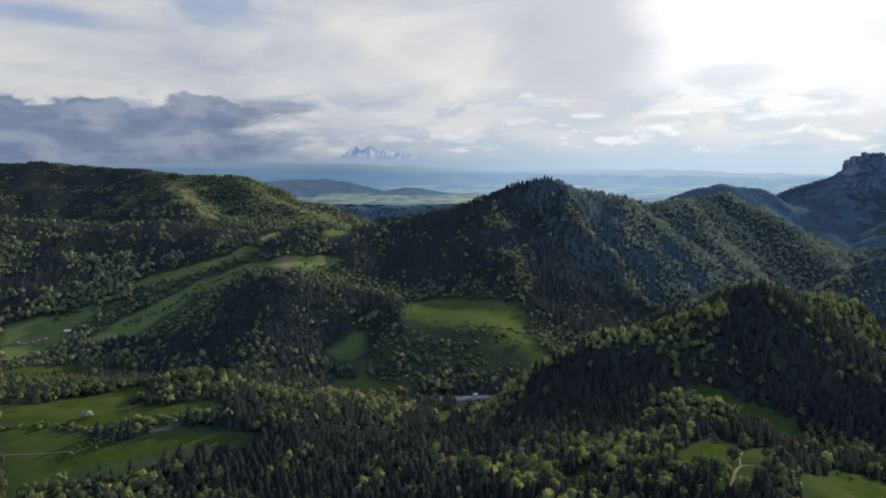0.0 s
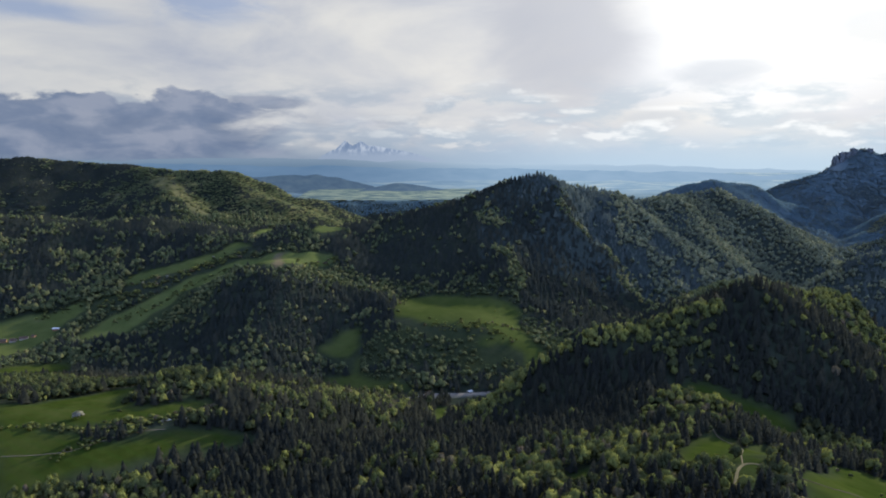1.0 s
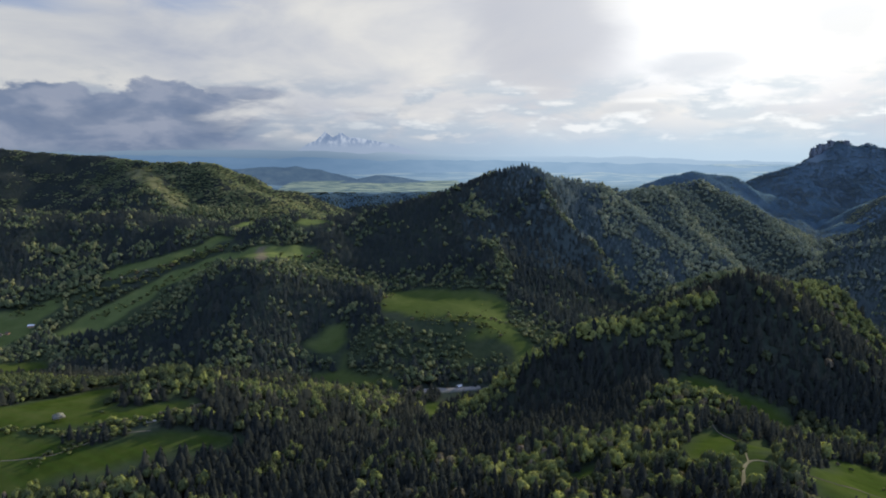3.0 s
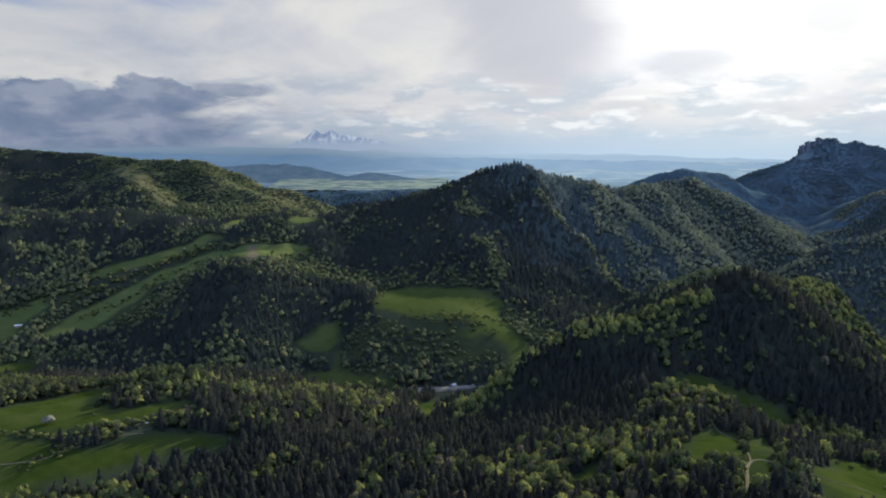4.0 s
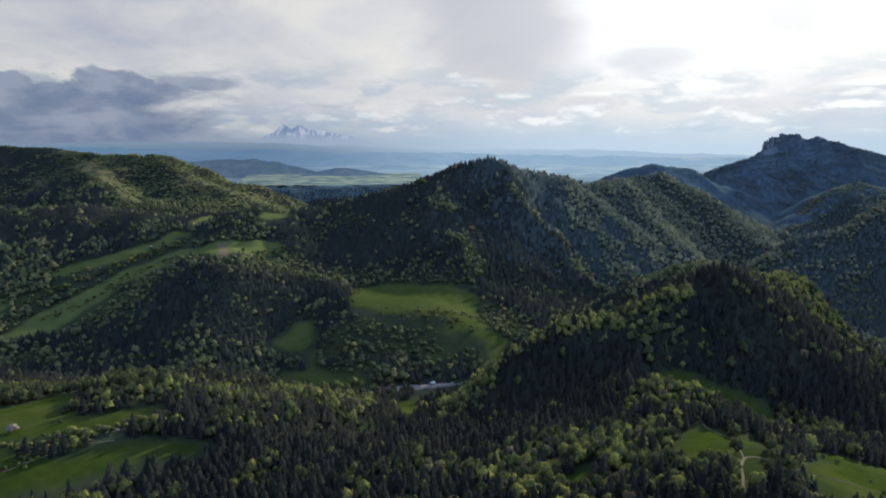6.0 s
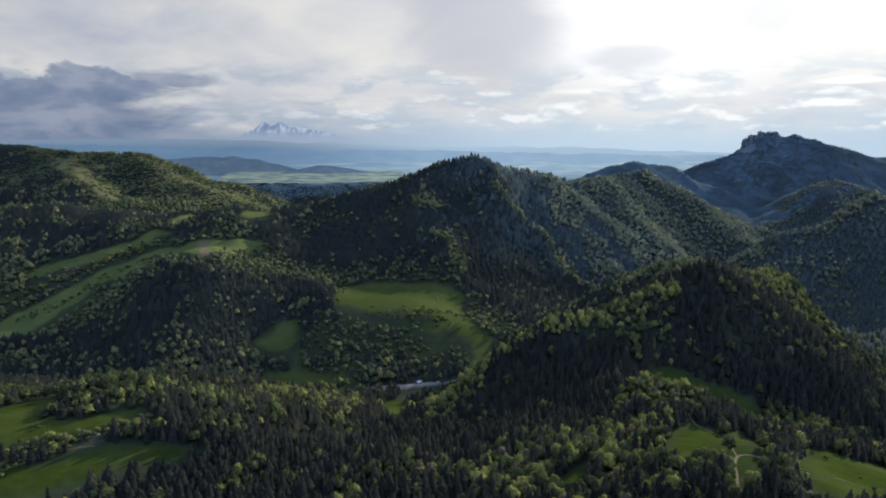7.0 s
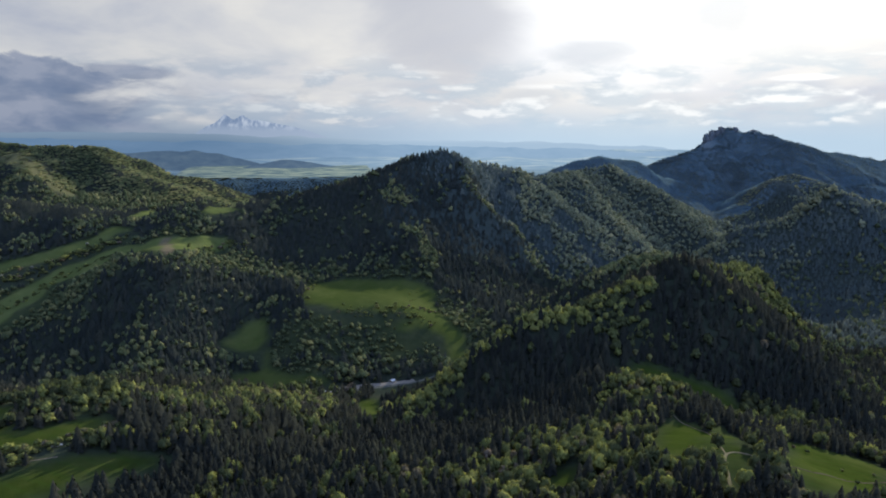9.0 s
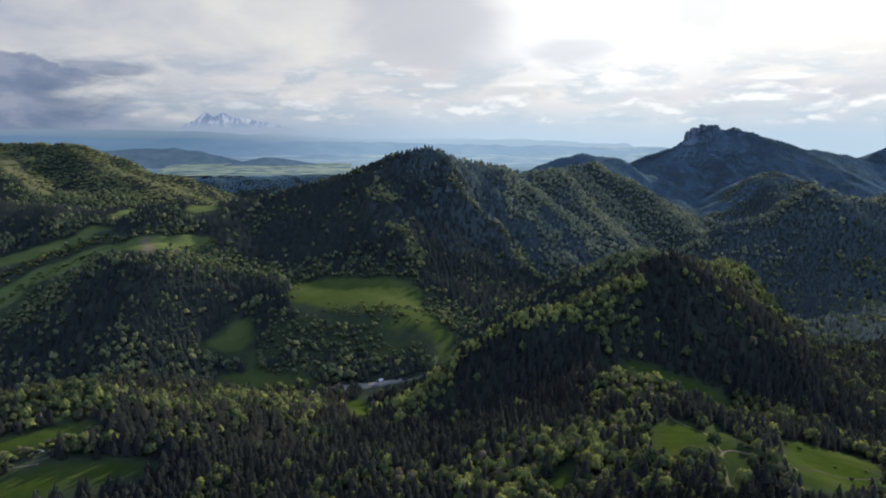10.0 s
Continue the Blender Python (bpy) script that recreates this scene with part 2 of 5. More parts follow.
# ground: forest floor, meadow, tilled strips
m, n = material("ground")
p = place(n)
big, mid_n, fine_n = n.noise(p, 0.012, 4), n.noise(p, 0.09, 5, 0.6), n.noise(p, 1.1, 4, 0.6)
grass = n.ramp(mid_n, (0.3, (0.014, 0.023, 0.0045)), (0.55, (0.020, 0.030, 0.006)), (0.75, (0.028, 0.037, 0.009)))
grass = n.mix(n.math("MULTIPLY", n.step(big, 0.42, 0.66), 0.5), grass, (0.046, 0.054, 0.018))
px, py, _ = n.split(p)
lane = n.math("SINE", n.math("ADD", n.math("MULTIPLY", n.math("ADD", n.math("MULTIPLY", px, 0.45), n.math("MULTIPLY", py, 0.9)), 0.5), n.math("MULTIPLY", mid_n, 5.0)))
grass = n.mix(n.math("MULTIPLY", n.step(lane, 0.2, 1.0), 0.25), grass, (0.020, 0.040, 0.007))
grass = n.mix(n.math("MULTIPLY", n.step(fine_n, 0.45, 0.75), 0.4), grass, (0.022, 0.036, 0.010))
floor_c = n.ramp(mid_n, (0.3, (0.014, 0.019, 0.014)), (0.6, (0.022, 0.028, 0.020)), (0.8, (0.032, 0.032, 0.024)))
# bluish floor colour stands in for the haze over the far hills
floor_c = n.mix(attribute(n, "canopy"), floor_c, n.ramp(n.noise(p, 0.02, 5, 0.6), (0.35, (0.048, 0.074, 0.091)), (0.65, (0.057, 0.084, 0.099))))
# lighter grass colour imitates haze and sun on the distant meadows
grass = n.mix(attribute(n, "pale"), grass, n.ramp(n.noise(p, 0.03, 5, 0.6), (0.3, (0.056, 0.074, 0.027)), (0.6, (0.082, 0.098, 0.038)), (0.75, (0.104, 0.106, 0.050))))
col = n.mix(attribute(n, "meadow"), floor_c, grass)
col = n.mix(attribute(n, "tilled"), col, n.ramp(mid_n, (0.3, (0.065, 0.052, 0.040)), (0.7, (0.095, 0.076, 0.058))))
col = n.mix(attribute(n, "stony"), col, n.ramp(n.noise(p, 0.25, 6, 0.7), (0.3, (0.17, 0.17, 0.15)), (0.7, (0.36, 0.35, 0.32))))
bump = n.t.nodes.new("ShaderNodeBump")
bump.inputs["Strength"].default_value, bump.inputs["Distance"].default_value = 0.6, 0.5
n.put(bump.inputs["Height"], fine_n)
soil = n.t.nodes.new("ShaderNodeBsdfDiffuse")
n.put(soil.inputs["Color"], col)
n.t.links.new(bump.outputs[0], soil.inputs["Normal"])
ground_mat = finish(m, n, soil.outputs[0])

m, n = material("dirt track")
v = n.noise(place(n), 0.9, 5, 0.65)
dirt = finish(m, n, principled(n, n.ramp(v, (0.3, (0.065, 0.054, 0.038)), (0.7, (0.13, 0.108, 0.08))), 0.95, bump=v))

m, n = material("grassy dirt")
v = n.noise(place(n), 0.7, 5, 0.65)
grassy = finish(m, n, principled(n, n.ramp(v, (0.3, (0.045, 0.055, 0.022)), (0.7, (0.105, 0.090, 0.055))), 0.95, bump=v))

m, n = material("dark soil")
v = n.noise(place(n), 0.8, 5, 0.65)
soil_dark = finish(m, n, principled(n, n.ramp(v, (0.3, (0.0110, 0.0100, 0.0070)), (0.7, (0.0300, 0.0240, 0.0160))), 0.95, bump=v))

m, n = material("gravel bank")
v = n.noise(place(n), 1.4, 6, 0.7)
gravel = finish(m, n, principled(n, n.ramp(v, (0.3, (0.085, 0.078, 0.068)), (0.7, (0.18, 0.165, 0.145))), 0.95, bump=v))

m, n = material("river water")
v = n.noise(place(n), 0.5, 4, 0.6)
water = finish(m, n, principled(n, (0.060, 0.064, 0.056), 0.75, bump=v, strength=0.15))

m, n = material("limestone")
v = n.noise(place(n), 0.06, 8, 0.7, 0.5)
rock = finish(m, n, principled(n, n.ramp(v, (0.3, (0.060, 0.074, 0.086)), (0.55, (0.095, 0.110, 0.124)), (0.8, (0.150, 0.164, 0.176))), 0.95, bump=v, strength=0.9, distance=3.0))


def plain(name, c, rough=0.8, metal=0.0):
    m, n = material(name)
    v = n.noise(place(n), 0.8, 5, 0.6)
    return finish(m, n, principled(n, n.mix(n.math("MULTIPLY", v, 0.5), c, tuple(q * 0.6 for q in c)), rough, metal, bump=v, strength=0.2))


plaster, roof_brown, roof_light = plain("plaster", (0.27, 0.25, 0.22)), plain("brown roof tiles", (0.080, 0.056, 0.046)), plain("light sheet roof", (0.36, 0.37, 0.38), 0.75)
timber, dark_glass, stone_grey = plain("timber", (0.20, 0.13, 0.08)), plain("dark glass", (0.03, 0.035, 0.04), 0.15), plain("concrete", (0.40, 0.39, 0.37))


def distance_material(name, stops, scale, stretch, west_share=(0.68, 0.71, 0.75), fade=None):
    """Far land: a plain glowing backdrop with miles of haze in its colours."""
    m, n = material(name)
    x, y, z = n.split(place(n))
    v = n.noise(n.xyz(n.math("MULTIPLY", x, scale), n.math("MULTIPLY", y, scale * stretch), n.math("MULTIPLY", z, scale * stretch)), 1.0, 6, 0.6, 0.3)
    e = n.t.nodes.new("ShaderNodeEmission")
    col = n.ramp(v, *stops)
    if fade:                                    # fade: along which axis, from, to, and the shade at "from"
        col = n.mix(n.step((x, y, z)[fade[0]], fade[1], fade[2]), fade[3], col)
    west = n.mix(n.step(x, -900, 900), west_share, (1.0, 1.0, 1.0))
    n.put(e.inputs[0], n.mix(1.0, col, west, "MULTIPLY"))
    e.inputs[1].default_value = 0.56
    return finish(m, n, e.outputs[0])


# ---------------------------------------------------------------- shape of the land
# Every ridge: points along its crest (x, y, height, fall on its left, fall on its right).
RIDGES = {}
RIDGES["central"] = (8, [(-230, 1800, 218, 0.30, 0.55), (-127, 1790, 244, 0.30, 0.55), (-18, 1800, 277, 0.30, 0.55), (76, 1815, 296, 0.30, 0.55), (176, 1860, 335, 0.36, 0.52), (261, 1886, 365, 0.33, 0.64), (324, 1886, 367, 0.44, 0.75), (368, 1905, 341, 0.30, 0.63), (484, 1968, 326, 0.30, 0.55), (602, 2005, 292, 0.30, 0.60), (728, 2050, 292, 0.30, 0.68), (870, 2120, 303, 0.30, 0.81), (1029, 2160, 264, 0.30, 0.61), (1153, 2160, 209, 0.31, 0.58), (1254, 2120, 159, 0.34, 0.60), (1325, 2070, 123, 0.30, 0.55), (1398, 2030, 109, 0.34, 0.63), (1442, 1980, 79, 0.30, 0.55)])
RIDGES["near"] = (8, [(46, 745, 58, 0.50, 0.60), (87, 720, 110, 0.68, 0.63), (124, 730, 148, 0.90, 0.83), (188, 737, 182, 0.76, 0.71), (251, 745, 188, 0.64, 0.54), (299, 765, 204, 0.64, 0.62), (347, 778, 217, 0.62, 0.59), (396, 787, 237, 0.63, 0.73), (434, 810, 221, 0.66, 0.64), (506, 855, 203, 0.56, 0.85), (584, 890, 187, 0.48, 1.00), (621, 890, 163, 1.00, 1.00), (621, 850, 127, 1.00, 1.00), (610, 800, 101, 1.00, 1.00)])
RIDGES["shoulder"] = (60, [(60, -50, 240, 0.20, 0.35), (130, 250, 198, 0.23, 0.39), (190, 380, 181, 0.28, 0.35), (224, 510, 157, 0.27, 0.49), (238, 590, 153, 0.31, 0.59), (262, 650, 141, 0.35, 0.46)])
RIDGES["leftplat"] = (80, [(-900, 560, 171, 0.20, 0.20), (-560, 620, 141, 0.29, 0.20), (-360, 630, 135, 0.29, 0.34), (-243, 675, 130, 0.42, 0.33), (-185, 610, 108, 0.27, 0.20)])
RIDGES["knoll"] = (30, [(-610, 1240, 43, 0.30, 0.48), (-520, 1295, 77, 0.32, 0.54), (-425, 1305, 137, 0.39, 0.72), (-330, 1300, 147, 0.47, 0.45), (-240, 1265, 116, 0.37, 0.59), (-190, 1240, 95, 0.31, 0.56)])
RIDGES["bench"] = (60, [(-350, 1420, 177, 0.38, 0.62), (-180, 1385, 126, 0.30, 0.47), (-46, 1400, 111, 0.30, 0.30), (100, 1330, 110, 0.32, 0.31), (150, 1250, 82, 0.31, 0.32)])
RIDGES["saddle"] = (70, [(-350, 1420, 157, 0.48, 0.50), (-345, 1600, 181, 0.35, 0.42), (-330, 1780, 222, 0.32, 0.34), (-230, 1800, 205, 0.30, 0.22)])
RIDGES["leftslope"] = (60, [(-2200, 1700, 268, 0.30, 0.30), (-1400, 1900, 243, 0.30, 0.34), (-878, 1950, 220, 0.30, 0.34), (-700, 1900, 214, 0.33, 0.38), (-585, 1770, 200, 0.33, 0.38), (-460, 1912, 212, 0.30, 0.30), (-294, 1790, 221, 0.32, 0.36)])
RIDGES["lefthill"] = (40, [(-2600, 3000, 430, 0.40, 0.35), (-2300, 3050, 420, 0.40, 0.35), (-2097, 3050, 425, 0.40, 0.35), (-1883, 3050, 436, 0.40, 0.35), (-1649, 3050, 415, 0.40, 0.35), (-1431, 3000, 403, 0.56, 0.39), (-1245, 2900, 376, 0.69, 0.35), (-1132, 2850, 368, 0.40, 0.35), (-950, 2729, 381, 0.40, 0.35), (-853, 2740, 365, 0.62, 0.52), (-736, 2760, 316, 0.47, 0.40), (-629, 2790, 278, 0.44, 0.39), (-473, 2830, 220, 0.48, 0.44), (-313, 2900, 151, 0.40, 0.35)])
RIDGES["rmid"] = (40, [(964, 2880, 217, 0.40, 0.40), (1044, 2890, 256, 0.53, 0.55), (1148, 2890, 304, 0.53, 0.53), (1266, 2890, 332, 0.50, 0.50), (1429, 2910, 303, 0.50, 0.55), (1540, 2920, 258, 0.55, 0.60), (1620, 2930, 200, 0.55, 0.60)])
RIDGES["crowns"] = (6, [(1740, 3170, 225, 0.40, 0.50), (1732, 3195, 275, 0.55, 0.52), (1845, 3199, 340, 0.55, 0.52), (1961, 3203, 367, 1.15, 1.15), (1995, 3207, 403, 1.15, 1.15), (2032, 3211, 437, 1.15, 1.15), (2102, 3215, 481, 1.15, 1.15), (2184, 3219, 483, 1.15, 1.15), (2262, 3223, 457, 1.15, 1.15), (2300, 3227, 476, 1.15, 1.15), (2472, 3231, 437, 1.15, 1.15), (2631, 3235, 398, 0.55, 0.52), (2732, 3239, 364, 0.55, 0.52), (3041, 3350, 336, 0.40, 0.50), (3416, 3450, 304, 0.40, 0.50), (3600, 3400, 380, 0.40, 0.50), (4400, 3300, 420, 0.40, 0.50)])
RIDGES["spur"] = (25, [(1619, 2350, 125, 0.50, 0.50), (1752, 2400, 205, 0.70, 0.70), (1869, 2440, 254, 0.70, 0.55), (1931, 2450, 280, 0.60, 0.60), (2011, 2465, 242, 0.55, 0.60), (2106, 2490, 172, 0.50, 0.50)])
RIDGES["rhill"] = (16, [(1121, 1680, 106, 0.50, 0.60), (1180, 1650, 160, 0.60, 0.66), (1250, 1615, 190, 0.62, 0.71), (1331, 1600, 216, 0.71, 0.74), (1360, 1600, 254, 0.80, 0.80), (1395, 1605, 248, 0.70, 0.70), (1437, 1610, 222, 0.52, 0.60), (1523, 1615, 219, 0.51, 0.60), (1640, 1640, 212, 0.51, 0.60), (1800, 1680, 250, 0.52, 0.61), (2600, 1500, 340, 0.50, 0.60)])
RIDGES["behind"] = (20, [(411, 1150, 100, 0.50, 0.51), (480, 1180, 134, 0.55, 0.54), (558, 1220, 153, 0.51, 0.50), (630, 1250, 156, 0.50, 0.49), (694, 1280, 142, 0.50, 0.50)])
RIDGES["crownbase"] = (12, [(1732, 3195, 272, 0.50, 0.50), (1845, 3199, 338, 0.50, 0.50), (1961, 3203, 366, 0.50, 0.50), (2102, 3212, 388, 0.50, 0.50), (2300, 3222, 402, 0.50, 0.50), (2472, 3231, 420, 0.50, 0.50), (2631, 3235, 396, 0.50, 0.50), (2732, 3239, 362, 0.50, 0.50)])
RIDGES["valeridge"] = (30, [(-620, 3300, 178, 0.30, 0.30), (-480, 3300, 190, 0.30, 0.30), (-330, 3300, 202, 0.30, 0.30), (-230, 3300, 212, 0.30, 0.30), (-120, 3300, 219, 0.30, 0.30), (22, 3300, 220, 0.30, 0.30), (140, 3300, 214, 0.30, 0.30), (300, 3300, 208, 0.30, 0.30), (520, 3300, 200, 0.30, 0.30), (800, 3300, 190, 0.30, 0.30)])
VALLEY = 18.6
# gentle rises and hollows: x, y, reach, height
RISES = [(-1130, 2600, 90, 22), (-1010, 2420, 80, 24), (-900, 2300, 70, 16), (-45, 1202, 66, 14), (120, 1410, 78, 40), (-616, 1179, 73, 38), (-421, 1300, 75, 25), (584, 890, 59, 30), (-289, 773, 45, 32), (221, 572, 35, 5), (-302, 1076, 61, 15), (88, 1190, 66, 23), (338, 1624, 91, 14), (256, 437, 35, 11), (-736, 2760, 157, 4), (-133, 1158, 64, 18), (-252, 1272, 71, 14), (253, 705, 41, 7), (124, 730, 41, 6), (-13, 514, 35, 9), (1367, 1600, 116, 8)]
HOLLOWS = [(-1000, 2650, 70, -32), (-900, 2480, 72, -36), (-800, 2370, 70, -30), (-1260, 2500, 90, -22), (486, 1532, 88, -55), (-194, 1174, 65, -35), (60, 860, 47, -31), (-488, 1210, 72, -44), (-2, 949, 52, -11), (250, 1050, 59, -26), (621, 850, 58, -35), (493, 1694, 97, -24), (85, 992, 55, -13), (90, 1811, 100, -4), (-252, 804, 46, -27), (-603, 1259, 77, -23), (142, 1251, 69, -25), (-57, 693, 38, -14), (-46, 1402, 77, -12), (291, 438, 35, -10), (91, 1093, 60, -13), (-150, 1010, 56, -6), (1296, 1610, 114, -8), (-450, 950, 58, -9), (1601, 2980, 170, -4), (690, 800, 55, -30), (600, 690, 42, -14)]
# open land, as outlines in plan
MEADOWS = {}
MEADOWS["mleft_upper"] = [(-431, 597), (-471, 655), (-423, 675), (-396, 729), (-395, 765), (-340, 724), (-337, 675), (-312, 649), (-250, 685), (-235, 658), (-280, 631), (-327, 609), (-363, 602)]
MEADOWS["mleft_lower"] = [(-368, 504), (-426, 589), (-400, 600), (-336, 593), (-335, 573), (-301, 588), (-258, 617), (-185, 621), (-190, 599), (-245, 584), (-282, 549), (-329, 534), (-352, 509), (-364, 504)]
MEADOWS["right_clear"] = [(158, 425), (177, 462), (214, 515), (235, 522), (244, 508), (233, 482), (207, 446), (185, 419), (169, 419)]
MEADOWS["right_mid"] = [(240, 490), (262, 512), (283, 530), (270, 500), (247, 468), (223, 422), (172, 358), (176, 367), (169, 369), (177, 381), (211, 438)]
MEADOWS["right_big"] = [(318, 502), (350, 517), (374, 493), (392, 473), (301, 389), (225, 366), (219, 369), (241, 406)]
MEADOWS["saddle"] = [(240, 660), (276, 663), (306, 653), (328, 639), (358, 625), (348, 600), (325, 590), (310, 598), (306, 618), (300, 630), (268, 638), (242, 636)]
MEADOWS["fore_clear"] = [(78, 437), (110, 464), (121, 458), (102, 420), (81, 410)]
MEADOWS["rivfield"] = [(-3, 956), (28, 962), (5, 719), (-14, 729), (-19, 751)]
MEADOWS["central"] = [(-86, 1204), (-79, 1332), (-30, 1350), (58, 1316), (138, 1318), (176, 1298), (160, 1232), (172, 1172), (199, 1133), (187, 1083), (150, 1055), (158, 1101), (146, 1124), (122, 1140), (95, 1126), (57, 1125), (92, 1152), (104, 1166), (66, 1170), (-15, 1168)]
MEADOWS["tri_field"] = [(-221, 1150), (-191, 1187), (-173, 1211), (-153, 1207), (-138, 1149), (-156, 1122), (-206, 1130)]
MEADOWS["river_pasture"] = [(-200, 1042), (-154, 1066), (-146, 1117), (-136, 1112), (-130, 1056), (-48, 1002), (-53, 980), (-123, 994), (-174, 1018)]
MEADOWS["strip"] = [(-735, 1293), (-702, 1369), (-660, 1403), (-617, 1457), (-553, 1538), (-495, 1583), (-401, 1580), (-264, 1590), (-232, 1548), (-280, 1490), (-310, 1430), (-363, 1365), (-485, 1482), (-525, 1453), (-578, 1433), (-578, 1384), (-610, 1363), (-640, 1303), (-658, 1245)]
MEADOWS["strip_up"] = [(-743, 1510), (-665, 1532), (-587, 1563), (-527, 1624), (-507, 1658), (-474, 1659), (-532, 1714), (-560, 1643), (-626, 1601), (-727, 1575), (-755, 1540)]
MEADOWS["mead1"] = [(-525, 1800), (-500, 1930), (-420, 1950), (-395, 1870), (-430, 1790)]
MEADOWS["mead2"] = [(-332, 1720), (-320, 1800), (-270, 1815), (-245, 1765), (-300, 1690)]
MEADOWS["village"] = [(-825, 1156), (-965, 1363), (-915, 1402), (-807, 1460), (-777, 1416), (-796, 1346), (-788, 1310), (-817, 1243)]
MEADOWS["pasture"] = [(-738, 1034), (-728, 1105), (-649, 1107), (-622, 1078), (-640, 983), (-636, 890)]
MEADOWS["hillslope"] = [(-1165, 2800), (-1045, 2660), (-910, 2431), (-810, 2325), (-780, 2252), (-850, 2258), (-965, 2375), (-1075, 2505), (-1190, 2690)]
MEADOWS["hillslope2"] = [(-1293, 2462), (-1311, 2670), (-1272, 2631), (-1230, 2396)]


def lattice(x, y, seed):
    """Smooth value noise in the plane, -1 to 1."""
    r = np.random.default_rng(seed).uniform(-1, 1, (64, 64))
    ix, iy = np.floor(x).astype(int), np.floor(y).astype(int)
    fx, fy = x - ix, y - iy
    fx, fy = fx * fx * (3 - 2 * fx), fy * fy * (3 - 2 * fy)
    a, b = r[ix % 64, iy % 64], r[(ix + 1) % 64, iy % 64]
    c, d = r[ix % 64, (iy + 1) % 64], r[(ix + 1) % 64, (iy + 1) % 64]
    return (a * (1 - fx) + b * fx) * (1 - fy) + (c * (1 - fx) + d * fx) * fy


def crest(nodes, x, y, r):
    best = np.full(x.shape, -1e4)
    for a, b in zip(nodes[:-1], nodes[1:]):
        ux, uy = b[0] - a[0], b[1] - a[1]
        l2 = ux * ux + uy * uy
        s = np.clip(((x - a[0]) * ux + (y - a[1]) * uy) / l2, 0, 1)
        ex, ey = x - a[0] - s * ux, y - a[1] - s * uy
        d = np.sqrt(ex * ex + ey * ey)
        side = 0.5 + 0.5 * (ux * ey - uy * ex) / math.sqrt(l2) / (d + 1e-6)
        fall = (a[3] + s * (b[3] - a[3])) * side + (a[4] + s * (b[4] - a[4])) * (1 - side)
        best = np.maximum(best, a[2] + s * (b[2] - a[2]) - fall * (np.sqrt(d * d + r * r) - r))
    return best


SPURS = [  # crests that run down the broad wooded face: plan points from the top, then height and half width
    ([(135, 1690), (148, 1562), (160, 1420)], 16, 60),
    ([(318, 1770), (326, 1700), (382, 1632), (436, 1580), (460, 1488)], 46, 80),
    ([(518, 1850), (516, 1762), (540, 1653), (560, 1540)], 32, 80),
    ([(600, 1870), (646, 1780), (668, 1690)], 18, 60),
    ([(742, 1950), (765, 1880), (806, 1800), (816, 1660)], 38, 86),
    ([(850, 2000), (905, 1910), (930, 1810)], 20, 60),
    ([(970, 2080), (1050, 2030), (1105, 1958), (1130, 1856)], 34, 86),
]


def ribs(x, y):
    """Spurs on the broad wooded face: how high they stand, and how far a place lies on their sunny side."""
    rise, sunny = np.zeros(x.shape), np.zeros(x.shape)
    wx, wy = x + 34 * lattice(x / 80, y / 80, 5), y + 34 * lattice(x / 80 + 9, y / 80, 8)
    for line, h, wide in SPURS:
        best, side = np.full(x.shape, 1e9), np.zeros(x.shape)
        for a, b in zip(line[:-1], line[1:]):
            ux, uy = b[0] - a[0], b[1] - a[1]
            s = np.clip(((wx - a[0]) * ux + (wy - a[1]) * uy) / (ux * ux + uy * uy), 0, 1)
            ex, ey = wx - a[0] - s * ux, wy - a[1] - s * uy
            d = np.hypot(ex, ey)
            side = np.where(d < best, -(ux * ey - uy * ex), side)
            best = np.minimum(best, d)
        side = -np.sign(side)
        reach = np.clip(1 - best / np.where(side > 0, wide * 1.15, wide * 0.75), 0, 1)
        rise = np.maximum(rise, h * reach * (2 - reach) * 0.9)
        sunny = np.maximum(sunny, np.where(side > 0, np.clip(1.35 - best / (wide * 0.9), 0, 1), np.clip(1 - best / 9, 0, 1)) * (h > 14))
    return rise, sunny


def height(x, y):
    """The height of the land at places in plan."""
    rise = np.clip((y - 2850) / 560, 0, 1) * np.clip((1100 - x) / 400, 0, 1)      # the land climbs towards the far plain
    zs = [crest(nodes, x, y, r) for r, nodes in RIDGES.values()] + [VALLEY + 194 * rise * rise * (3 - 2 * rise)]
    zs = np.stack(zs)
    top = zs.max(0)
    z = top + 10.0 * np.log(np.exp((zs - top) / 10.0).sum(0))
    for cx, cy, reach, h in RISES + HOLLOWS:
        z = z + h * np.exp(-((x - cx) ** 2 + (y - cy) ** 2) / (2 * reach * reach))
    # ribs and gullies down the broad wooded face, small unevenness everywhere
    z = z + ribs(x, y)[0] - 9.0 * np.exp(-(((x - 640) / 420) ** 2 + ((y - 1780) / 230) ** 2)) + 7 * lattice(x / 34 + 4, y / 70 + 1, 8) * np.clip((y - 1350) / 200, 0, 1)
    far = np.clip((np.hypot(x, y) - 1500) / 1500, 0, 1)
    z = z + 3.0 * lattice(x / 90 + 5, y / 90 + 8, 6) * (0.4 + far) + 26 * far * np.clip((3150 - y) / 300, 0.05, 1) * lattice(x / 120, y / 190, 7) * np.clip((430 - z) / 200, 0, 1)
    return z


def spread(lo, a, b, hi, step, grow):
    """Grid lines: even steps from a to b, growing outside."""
    mid = list(np.arange(a, b + 0.1, step))
    left, right, s = [], [], step
    q = a
    while q > lo:
        s *= grow
        q -= s
        left.append(max(q, lo))
    q, s = b, step
    while q < hi:
        s *= grow
        q += s
        right.append(min(q, hi))
    return np.array(left[::-1] + mid + right)


